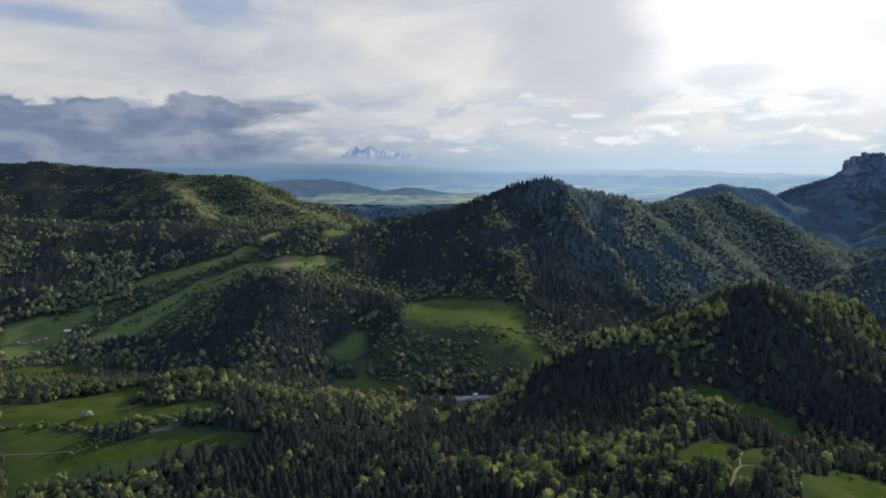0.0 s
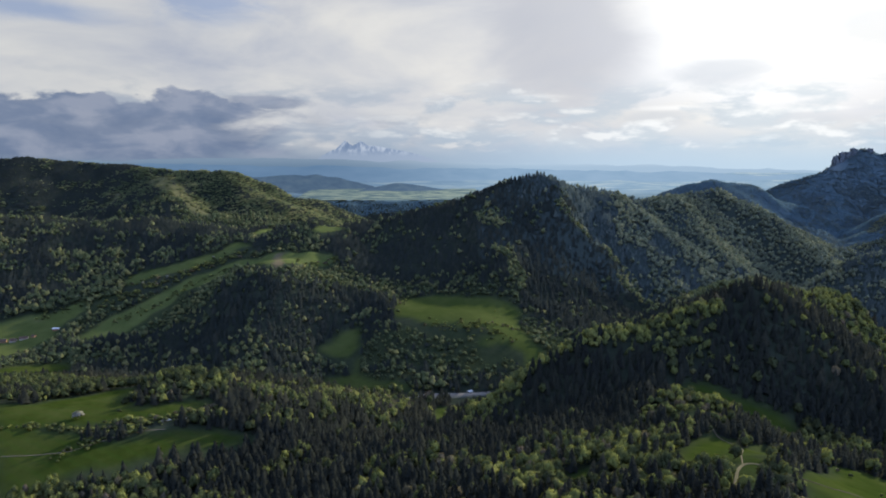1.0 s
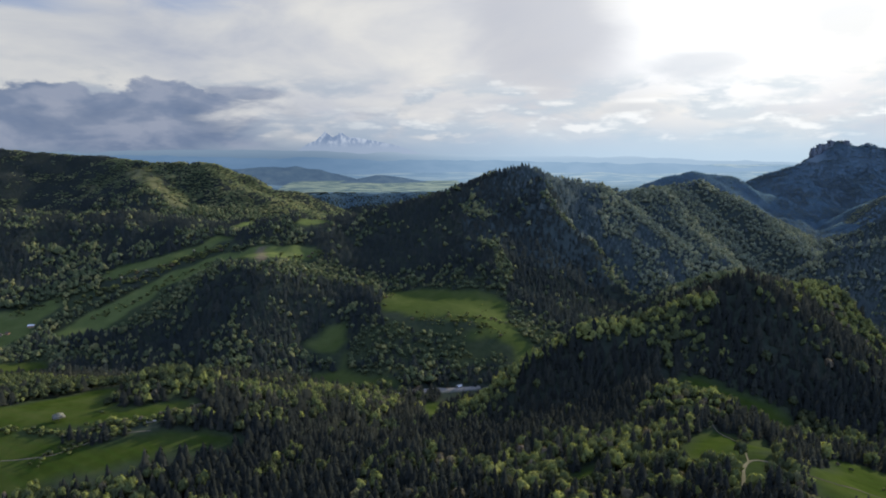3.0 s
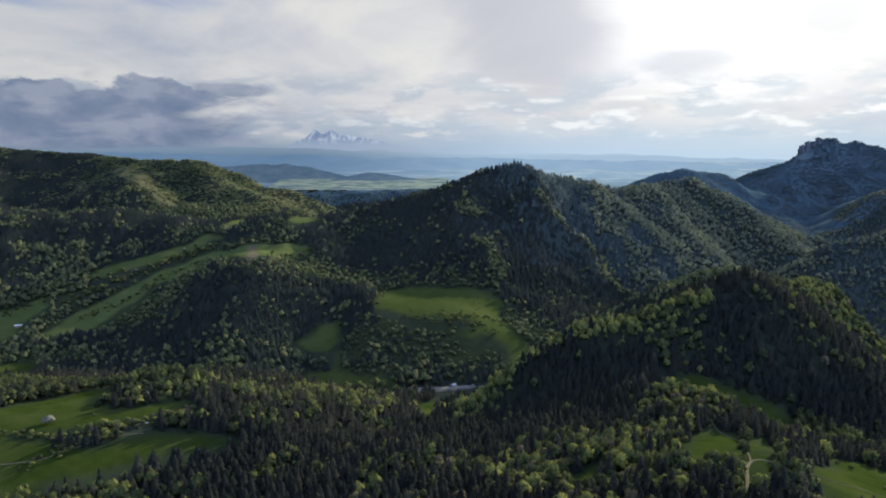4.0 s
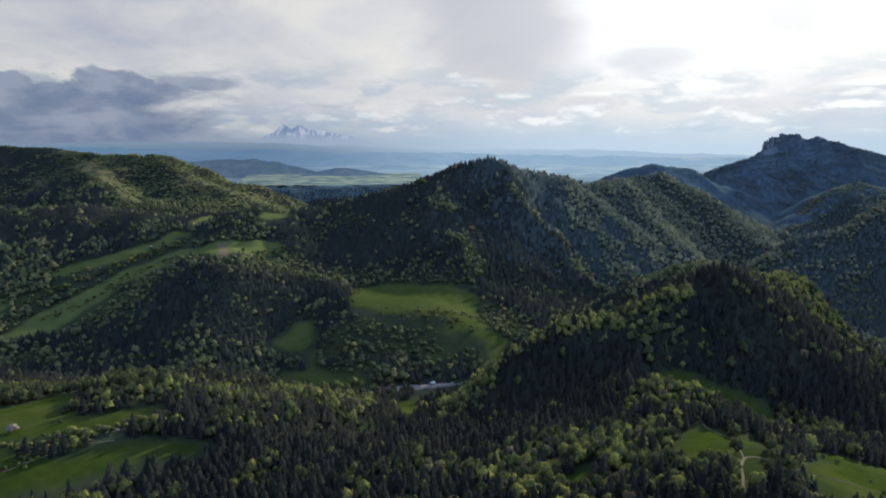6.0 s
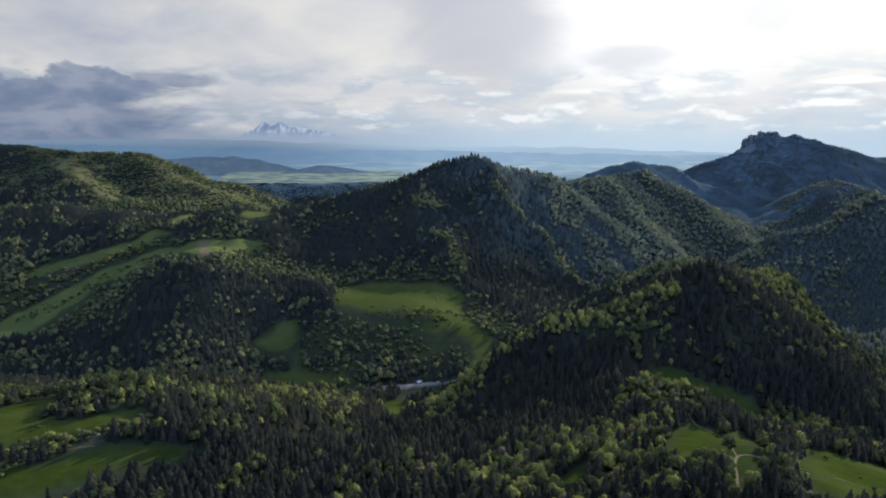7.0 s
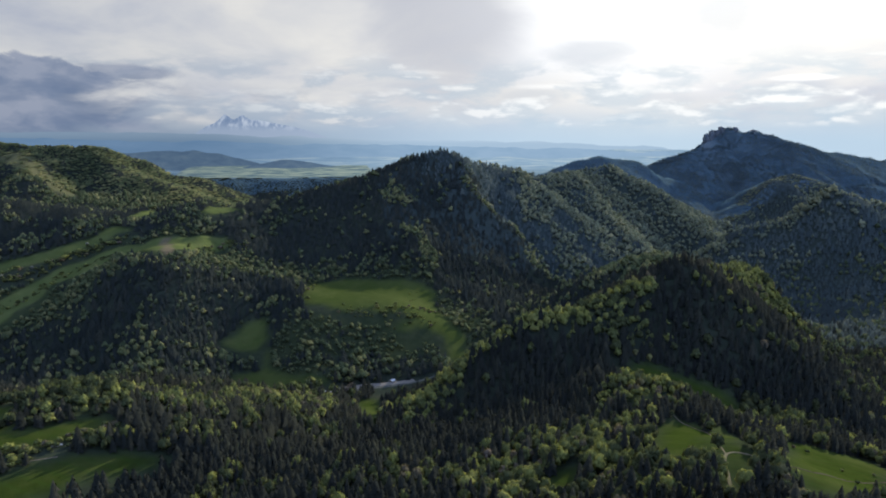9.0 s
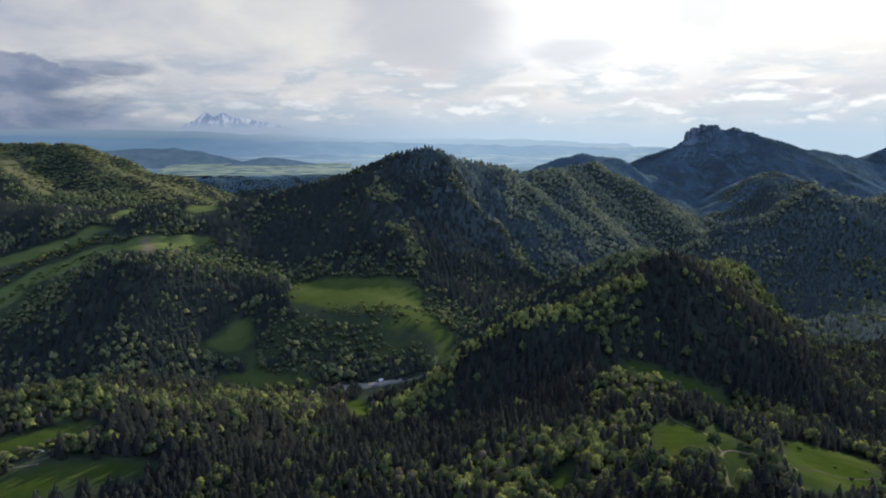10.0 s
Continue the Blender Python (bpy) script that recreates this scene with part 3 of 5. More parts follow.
GX = spread(-4900, -900, 1000, 4900, 10.0, 1.022)
GY = np.concatenate([np.arange(-4900, 300, 200.0), spread(330, 330, 1950, 4900, 10.0, 1.018)])
MX, MY = np.meshgrid(GX, GY)
GZ = height(MX, MY)
GZ = np.where(MY < 100, np.minimum(GZ, 290), GZ)


def ground_z(x, y):
    """Height on the built sheet."""
    x, y = np.asarray(x, float), np.asarray(y, float)
    i = np.clip(np.searchsorted(GX, x) - 1, 0, len(GX) - 2)
    j = np.clip(np.searchsorted(GY, y) - 1, 0, len(GY) - 2)
    fx, fy = (x - GX[i]) / (GX[i + 1] - GX[i]), (y - GY[j]) / (GY[j + 1] - GY[j])
    return (GZ[j, i] * (1 - fx) + GZ[j, i + 1] * fx) * (1 - fy) + (GZ[j + 1, i] * (1 - fx) + GZ[j + 1, i + 1] * fx) * fy


def inside(poly, x, y):
    r = np.zeros(x.shape, bool)
    for (x0, y0), (x1, y1) in zip(poly, poly[1:] + poly[:1]):
        cross = (y0 > y) != (y1 > y)
        r ^= cross & (x < (x1 - x0) * (y - y0) / (y1 - y0 + 1e-9) + x0)
    return r


def near_line(line, x, y):
    d = np.full(x.shape, 1e9)
    for a, b in zip(line[:-1], line[1:]):
        ux, uy = b[0] - a[0], b[1] - a[1]
        s = np.clip(((x - a[0]) * ux + (y - a[1]) * uy) / (ux * ux + uy * uy), 0, 1)
        d = np.minimum(d, np.hypot(x - a[0] - s * ux, y - a[1] - s * uy))
    return d


ROUGH = ("hillslope", "hillslope2")     # overgrown pastures


def open_land(x, y):
    wx, wy = x + 5 * lattice(x / 22, y / 22, 21), y + 5 * lattice(x / 22 + 7, y / 22, 22)
    r = np.zeros(x.shape, bool)
    for key, poly in MEADOWS.items():
        if key not in ROUGH:
            r |= inside(poly, wx, wy)
    return r


# bushes at (-250, 1435) are added to darken an open meadow in shade
SCRUB = [(-110, 1015, 75, 38), (-145, 1095, 16, 45), (-250, 1435, 60, 85), (-770, 1425, 85, 75), (222, 572, 42, 26), (60, 1330, 120, 40), (-70, 1320, 40, 30), (-60, 1400, 75, 55), (-228, 1395, 36, 70), (150, 1190, 40, 70), (20, 1110, 200, 62), (190, 1185, 70, 95), (-120, 1400, 130, 60), (-560, 1370, 190, 90), (-700, 1120, 150, 60), (40, 905, 60, 30), (-420, 1560, 150, 70), (-300, 690, 60, 25), (-410, 690, 50, 20)]


def scrub(x, y):
    """How far the wood thins out into bushes and rough grass, 0 to 1."""
    s = np.zeros(x.shape)
    for cx, cy, rx, ry in SCRUB:
        s = np.maximum(s, np.exp(-(((x - cx) / rx) ** 2 + ((y - cy) / ry) ** 2) ** 2))
    for key in ROUGH:
        s = np.maximum(s, inside(MEADOWS[key], x, y) * 1.0)
    return np.clip(s + 0.5 * s * lattice(x / 30, y / 30, 51), 0, 1)


RIVER = [(-300, 925), (-150, 938), (-75, 955), (-35, 968), (10, 984), (86, 1004), (200, 1035), (330, 1060), (430, 1070)]
PATHS = {
    "dirt_track": [(168, 355), (180, 380), (190, 398), (197, 411), (206, 422), (214, 424), (221, 416), (230, 408)],
    "sunken_lane": [(230, 408), (237, 403), (255, 400), (302, 419), (344, 429), (390, 436)],
    "footpath": [(206, 422), (216, 445), (228, 466), (239, 488), (236, 505), (232, 517), (236, 535)],
    "field_track": [(-450, 545), (-402, 554), (-364, 560), (-337, 566), (-323, 579), (-299, 603), (-270, 612)],
}

meadow = open_land(MX, MY).astype(float)
meadow = (meadow * 2 + np.roll(meadow, 1, 0) + np.roll(meadow, -1, 0) + np.roll(meadow, 1, 1) + np.roll(meadow, -1, 1)) / 6
meadow = np.maximum(meadow, np.where(MY > 2000, 0.95, 0.35) * scrub(MX, MY))
tilled = inside([(-401, 1580), (-378, 1573), (-331, 1374), (-348, 1365)], MX, MY).astype(float) * 0.7      # a ploughed strip
for key in ROUGH:
    tilled = np.maximum(tilled, 0.38 * inside(MEADOWS[key], MX, MY) * (MY > 2000))
pale = np.zeros(MX.shape)                        # distant meadows lightened in colour for haze and sunshine, by how much
for key, share in (("strip", 0.6), ("strip_up", 0.5), ("village", 0.5), ("central", 0.2), ("river_pasture", 0.15), ("tri_field", 0.3), ("mead1", 0.6), ("mead2", 0.6), ("hillslope", 0.6), ("hillslope2", 0.5)):
    pale = np.maximum(pale, share * inside(MEADOWS[key], MX, MY))
canopy = np.where((MY > 2350) & (MX > 300), 1.0, np.where((MY > 1250) & (MX > 900), 0.12, np.where((MY > 1480) & (MX > 100), 0.22, 0.0)))        # haze painted into the forest floor, so gaps between far trees look blue
STONY = [(2000, 3188, 40)]
stony = np.zeros(MX.shape)
for cx, cy, r in STONY:
    stony = np.maximum(stony, 0.12 * np.clip(1.3 - np.hypot(MX - cx, MY - cy) / r, 0, 1))


def sheet(name, x, y, z, mat, smooth=True):
    """A grid of points as one mesh."""
    h, wd = x.shape
    me = bpy.data.meshes.new(name)
    k = np.arange(h * wd).reshape(h, wd)
    quads = np.stack([k[:-1, :-1], k[:-1, 1:], k[1:, 1:], k[1:, :-1]], -1).reshape(-1, 4)
    fill(me, np.stack([x, y, z], -1).reshape(-1, 3), quads, smooth)
    me.materials.append(mat)
    return new(name, me)


def fill(me, verts, faces, smooth=False):
    """Writes arrays of points and of equal faces into a mesh."""
    k = faces.shape[1]
    me.vertices.add(len(verts))
    me.vertices.foreach_set("co", np.ascontiguousarray(verts, dtype=np.float32).ravel())
    me.loops.add(faces.size)
    me.loops.foreach_set("vertex_index", np.ascontiguousarray(faces, dtype=np.int32).ravel())
    me.polygons.add(len(faces))
    me.polygons.foreach_set("loop_start", np.arange(0, faces.size, k, dtype=np.int32))
    me.polygons.foreach_set("use_smooth", np.full(len(faces), smooth))
    me.update(calc_edges=True)


def point_values(me, name, values):
    a = me.attributes.new(name, "FLOAT", "POINT")
    a.data.foreach_set("value", np.ascontiguousarray(values, dtype=np.float32).ravel())


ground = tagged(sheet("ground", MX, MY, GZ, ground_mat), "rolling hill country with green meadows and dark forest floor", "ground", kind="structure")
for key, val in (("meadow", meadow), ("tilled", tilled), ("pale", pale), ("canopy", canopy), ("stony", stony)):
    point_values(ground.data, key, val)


def ribbon(name, line, width, lift, mat, label, category, step=3.0, level=None):
    """A band that follows the land along a line in plan."""
    pts = []
    for a, b in zip(line[:-1], line[1:]):
        k = max(1, int(math.hypot(b[0] - a[0], b[1] - a[1]) / step))
        pts += [(a[0] + (b[0] - a[0]) * i / k, a[1] + (b[1] - a[1]) * i / k) for i in range(k)]
    pts = np.array(pts + [line[-1]], float)
    for _ in range(4):
        pts[1:-1] = (pts[:-2] + 2 * pts[1:-1] + pts[2:]) / 4
    t = np.gradient(pts, axis=0)
    t /= np.linalg.norm(t, axis=1)[:, None]
    side = np.stack([-t[:, 1], t[:, 0]], 1)
    wid = width * (1 + 0.22 * lattice(np.arange(len(pts)) * 0.31, np.zeros(len(pts)), 33))
    offs = np.array([-0.5, -0.25, 0.0, 0.25, 0.5])
    x = pts[:, 0, None] + side[:, 0, None] * offs * wid[:, None]
    y = pts[:, 1, None] + side[:, 1, None] * offs * wid[:, None]
    z = ground_z(x, y) + np.array([-0.3, 1, 1, 1, -0.3]) * lift if level is None else np.full(x.shape, level) + 0 * x
    return tagged(sheet(name, x, y, z, mat), label, category, kind="structure")


def part(name, bm, mat, parent, label=""):
    me = bpy.data.meshes.new(name)
    bm.to_mesh(me)
    bm.free()
    me.materials.append(mat)
    ob = new(name, me)
    ob.parent = parent
    return tagged(ob, label)


# ---------------------------------------------------------------- tree shapes
def ico(level):
    bm = bmesh.new()
    bmesh.ops.create_icosphere(bm, subdivisions=level, radius=1.0)
    vv = np.array([q.co for q in bm.verts])
    ff = np.array([[q.index for q in f.verts] for f in bm.faces])
    bm.free()
    return vv, ff


ICO = {k: ico(k) for k in (1, 2, 3, 4)}
ICO[0] = (np.array([(1, 0, 0), (-1, 0, 0), (0, 1, 0), (0, -1, 0), (0, 0, 1), (0, 0, -1)], float), np.array([(0, 2, 4), (2, 1, 4), (1, 3, 4), (3, 0, 4), (2, 0, 5), (1, 2, 5), (3, 1, 5), (0, 3, 5)]))


def tufts(rng, centres, normals, size):
    """Small ragged leaf clumps, a triangle each, at places on a crown."""
    k = len(centres)
    d = normals + rng.normal(0, 0.55, (k, 3))
    d /= np.linalg.norm(d, axis=1)[:, None]
    a = np.cross(d, rng.normal(0, 1, (k, 3)))
    a /= np.linalg.norm(a, axis=1)[:, None]
    b = np.cross(d, a)
    s = size * rng.uniform(0.6, 1.4, (k, 1))
    vv = np.stack([centres - a * s * 0.6 - b * s * 0.4, centres + a * s * 0.6 - b * s * 0.35, centres + b * s * 0.7 + d * s * 0.25], 1).reshape(-1, 3)
    return vv, np.arange(3 * k).reshape(-1, 3)


def cone_normals(v, seed):
    """Needle directions that lie like the skin of the whole cone."""
    n = np.stack([v[:, 0], v[:, 1], np.zeros(len(v))], 1)
    n = n / (np.linalg.norm(n, axis=1)[:, None] + 0.02) * 0.9 + np.array([0, 0, 0.42]) + np.random.default_rng(seed).normal(0, 0.16, v.shape)
    return n / np.linalg.norm(n, axis=1)[:, None]


def broad_shape(seed, level, extra, lobes=6):
    """A leafy crown, one high and about one wide: clumps round a core, with gaps, and ragged tufts on them."""
    rng = np.random.default_rng(seed)
    vv, ff = ICO[level]
    verts, faces, norms, k = [], [], [], 0
    golden = np.arange(lobes) * 2.4 + rng.uniform(0, 6.28)
    lift = np.linspace(-0.25, 0.9, lobes) + rng.normal(0, 0.08, lobes)
    spots = [(np.zeros(3), 0.66)]
    for a, q in zip(golden, np.clip(lift, -0.5, 0.95)):
        r = rng.uniform(0.40, 0.62)
        spots.append((np.array([math.cos(a) * math.sqrt(1 - q * q), math.sin(a) * math.sqrt(1 - q * q), q]) * r, rng.uniform(0.36, 0.52)))
    for c, r in spots:
        v = vv * rng.uniform(0.84, 1.16, (len(vv), 1)) * r
        n = vv * 0.75 + 0.45 * (v + c) + np.array([0, 0, 0.12])
        v = v + c
        v[:, 2] = np.where(v[:, 2] < 0, v[:, 2] * 0.75, v[:, 2])
        verts.append(v)
        norms.append(n)
        faces.append(ff + k)
        k += len(v)
    if extra:
        which = rng.integers(1, len(spots), extra)
        d = rng.normal(0, 1, (extra, 3)) + np.array([spots[i][0] for i in which]) * 1.6
        d /= np.linalg.norm(d, axis=1)[:, None]
        c = np.array([spots[i][0] for i in which]) + d * np.array([spots[i][1] for i in which])[:, None] * rng.uniform(0.9, 1.12, (extra, 1))
        tv, tf = tufts(rng, c, d, 0.19)
        verts.append(tv)
        norms.append(np.repeat(d * 0.75 + 0.45 * c, 3, 0))
        faces.append(tf + k)
    v, f, n = np.concatenate(verts), np.concatenate(faces), np.concatenate(norms)
    n = n + rng.normal(0, 0.16, n.shape)
    v = v * 0.5
    v[:, 2] += 0.52
    return v, f, n / np.linalg.norm(n, axis=1)[:, None]


def cone_shape(seed, tiers, spikes, extra):
    """A conifer one high: tiers of drooping boughs round the stem."""
    rng = np.random.default_rng(seed)
    verts, faces, k = [], [], 0
    for i in range(tiers):
        q = i / tiers
        base, top = 0.10 + 0.80 * q, min(1.0, 0.10 + 0.80 * q + 1.5 / tiers * 0.9 + 0.06)
        rad = 0.24 * (1 - q) ** 0.72 + 0.022
        ang = rng.uniform(0, 6.28) + np.arange(2 * spikes) * math.pi / spikes + rng.normal(0, 0.08, 2 * spikes)
        rr = rad * np.where(np.arange(2 * spikes) % 2 == 0, rng.uniform(0.85, 1.25, 2 * spikes), rng.uniform(0.5, 0.72, 2 * spikes))
        zz = base + np.where(np.arange(2 * spikes) % 2 == 0, -0.035, 0.03) + rng.normal(0, 0.008, 2 * spikes)
        ring = np.stack([np.cos(ang) * rr, np.sin(ang) * rr, zz], 1)
        verts.append(np.concatenate([ring, [[rng.normal(0, 0.006), rng.normal(0, 0.006), top]]]))
        a = np.arange(2 * spikes)
        faces.append(np.stack([a, (a + 1) % (2 * spikes), np.full(2 * spikes, 2 * spikes)], 1) + k)
        k += 2 * spikes + 1
    if extra:
        h = rng.uniform(0.08, 0.95, extra)
        a = rng.uniform(0, 6.28, extra)
        rr = (0.22 * (1 - h) ** 0.85 + 0.012) * rng.uniform(0.7, 1.1, extra)
        c = np.stack([np.cos(a) * rr, np.sin(a) * rr, h], 1)
        tv, tf = tufts(rng, c, np.stack([np.cos(a), np.sin(a), np.full(extra, -0.3)], 1), 0.07)
        verts.append(tv)
        faces.append(tf + k)
    v = np.concatenate(verts)
    return v, np.concatenate(faces), cone_normals(v, seed)


def stem_shape(sides=4):
    a = np.arange(sides) * 2 * math.pi / sides
    lo = np.stack([np.cos(a) * 0.5, np.sin(a) * 0.5, np.zeros(sides)], 1)
    hi = lo * np.array([0.45, 0.45, 1]) + np.array([0, 0, 1])
    k = np.arange(sides)
    f = np.concatenate([np.stack([k, (k + 1) % sides, k + sides], 1), np.stack([(k + 1) % sides, (k + 1) % sides + sides, k + sides], 1)])
    return np.concatenate([lo, hi]), f


# ---------------------------------------------------------------- where trees stand
HEDGEROW = [(-740, 1425), (-690, 1452), (-640, 1490), (-590, 1548), (-530, 1600), (-490, 1622)]


def margin(x, y):
    """Scrub belt on a meadow's camera side, kept free of tall trees that hide it."""
    r, out = np.hypot(x, y), np.zeros(x.shape, bool)
    for reach in (12, 24, 38):
        far = np.where(y > 1000, reach, np.where((x < -120) & (x > -320) | (x > 190) & (y < 640), 0.4 * reach, 0))
        out |= open_land(x + x / r * far, y + y / r * far)
    return out


def scatter(x0, x1, y0, y1, step, seed):
    """Uneven rows of places inside the wedge of country that lies ahead."""
    rng = np.random.default_rng(seed)
    gx, gy = np.meshgrid(np.arange(x0, x1, step), np.arange(y0, y1, step))
    gx[1::2] += step / 2
    x = (gx + rng.uniform(-0.62, 0.62, gx.shape) * step).ravel()
    y = (gy + rng.uniform(-0.62, 0.62, gy.shape) * step).ravel()
    a = np.degrees(np.arctan2(x + 30, y + 40))
    keep = (a > -37) & (a < 50) & (y < 3420) & (np.hypot(x, y) > 372)
    keep &= ~open_land(x, y) & ~margin(x, y) & (near_line(HEDGEROW, x, y) > 34)
    keep &= rng.uniform(0, 1, x.shape) > 0.3 * scrub(x, y) + 0.55 * scrub(x, y) * (y > 2000)
    keep &= near_line(RIVER, x, y) > 9
    keep &= near_line([(40, 972), (70, 978), (112, 992)], x, y) > 15
    for line in PATHS.values():
        keep &= near_line(line, x, y) > 3.5
    keep &= near_line([(-445, 592), (-401, 604), (-328, 602), (-280, 624), (-240, 655)], x, y) > 13       # hedge and bank between the fields
    for hx, hy, r in CLEARED:
        keep &= np.hypot(x - hx, y - hy) > r
    return x[keep], y[keep]


CLEARED = [(-875, 1303, 45), (-801, 1333, 20), (-40, 975, 18), (49, 1003, 14), (2020, 3196, 40)]
ZONES = [  # x, y, reach along x and y, share of conifers
    (380, 690, 120, 75, 0.97), (190, 660, 70, 40, 0.95), (395, 787, 28, 16, 1.0), (150, 744, 90, 15, 0.25), (64, 738, 36, 34, 0.0), (64, 738, 36, 34, 0.0), (150, 690, 90, 32, 0.92), (245, 738, 60, 34, 0.0), (330, 772, 26, 14, 0.2), (530, 862, 95, 34, 0.0), (520, 720, 70, 70, 0.75), (620, 760, 60, 60, 0.7), (20, 610, 190, 130, 0.84), (-45, 490, 60, 26, 0.1), (40, 470, 40, 22, 0.15),
    (170, 425, 90, 45, 0.3), (130, 500, 60, 55, 0.5), (60, 520, 80, 40, 0.68), (330, 560, 90, 50, 0.5), (-250, 1270, 160, 70, 0.88), (-420, 1330, 120, 55, 0.1), (250, 1650, 330, 260, 0.95),
    (900, 1950, 260, 200, 0.1), (0, 1050, 350, 60, 0.52), (560, 1220, 150, 45, 0.0), (-420, 1010, 260, 60, 0.75), (-220, 790, 170, 40, 0.05), (-330, 780, 160, 60, 0.08), (-330, 500, 60, 30, 0.1), (-300, 490, 90, 40, 0.1), (-300, 490, 90, 40, 0.1), (-240, 510, 60, 30, 0.6), (-150, 560, 70, 40, 0.6), (300, 1890, 110, 40, 1.0), (200, 1600, 130, 180, 0.9),
    (2100, 3100, 600, 400, 0.38), (1300, 2880, 300, 100, 0.65), (-1000, 2600, 450, 350, 0.08), (-1900, 2700, 450, 350, 0.85), (-1480, 2960, 160, 70, 0.9), (-1050, 2560, 90, 130, 0.75), (-700, 1850, 260, 90, 0.9), (-800, 1700, 400, 220, 0.72), (1400, 1490, 280, 90, 0.95), (1290, 1625, 90, 30, 0.0), (1500, 1625, 120, 26, 0.1),
    # conifers at (-1200, 2250) and (-1500, 2500) stand in for cloud shadow
    (-450, 1150, 200, 90, 0.85), (-1200, 2250, 260, 200, 0.85), (-1500, 2500, 300, 250, 0.85), (-770, 1420, 110, 110, 0.0), (-770, 1420, 110, 110, 0.0), (-110, 545, 70, 55, 0.98), (-110, 545, 70, 55, 0.98), (-50, 610, 80, 60, 0.97), (-480, 850, 150, 70, 0.0), (-230, 1140, 130, 50, 0.8), (-150, 850, 160, 60, 0.55),
    (250, 410, 26, 26, 0.97), (262, 455, 18, 25, 0.97), (330, 535, 60, 12, 0.9), (200, 585, 45, 30, 0.45), (232, 606, 62, 17, 0.0), (232, 606, 62, 17, 0.0), (290, 600, 24, 14, 0.0), (364, 578, 36, 13, 0.0), (364, 578, 36, 13, 0.0), (300, 546, 36, 12, 0.97), (285, 470, 26, 28, 0.97), (268, 425, 26, 24, 0.97), (90, 455, 50, 30, 0.38),
]


def conifer_share(x, y):
    s, t = np.full(x.shape, 0.30), np.full(x.shape, 0.45)
    for cx, cy, rx, ry, share in ZONES:
        g = 3 * np.exp(-(((x - cx) / rx) ** 2 + ((y - cy) / ry) ** 2) * 1.2)
        s, t = s + g * share, t + g
    face = np.exp(-(((x - 640) / 480) ** 2 + ((y - 1750) / 290) ** 2))
    s = s + t * (0.3 * face * np.clip((560 - x) / 160, -0.5, 1) - 0.8 * ribs(x, y)[1])          # bright broadleaf stands in for sun on the spurs, dark conifers for shaded gullies
    share = s / t + 0.30 * lattice(x / 26, y / 26, 41) + np.where(y < 1450, 0.26, 0.34) * lattice(x / 70, y / 70, 42)
    return np.clip((0.5 + np.where(y < 1450, 1.5, 1.8) * (share - 0.5)) * (1 - 0.85 * scrub(x, y)), 0.015, 0.985)


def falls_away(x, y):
    """How steeply the land drops behind a place, along the camera's line of sight."""
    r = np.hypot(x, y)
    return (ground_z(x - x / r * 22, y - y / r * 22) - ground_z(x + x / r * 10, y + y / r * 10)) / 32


def slope_normal(x, y):
    n = np.stack([ground_z(x - 25, y) - ground_z(x + 25, y), ground_z(x, y - 25) - ground_z(x, y + 25), np.full(x.shape, 50.0)], -1)
    return n / np.linalg.norm(n, axis=1)[:, None]


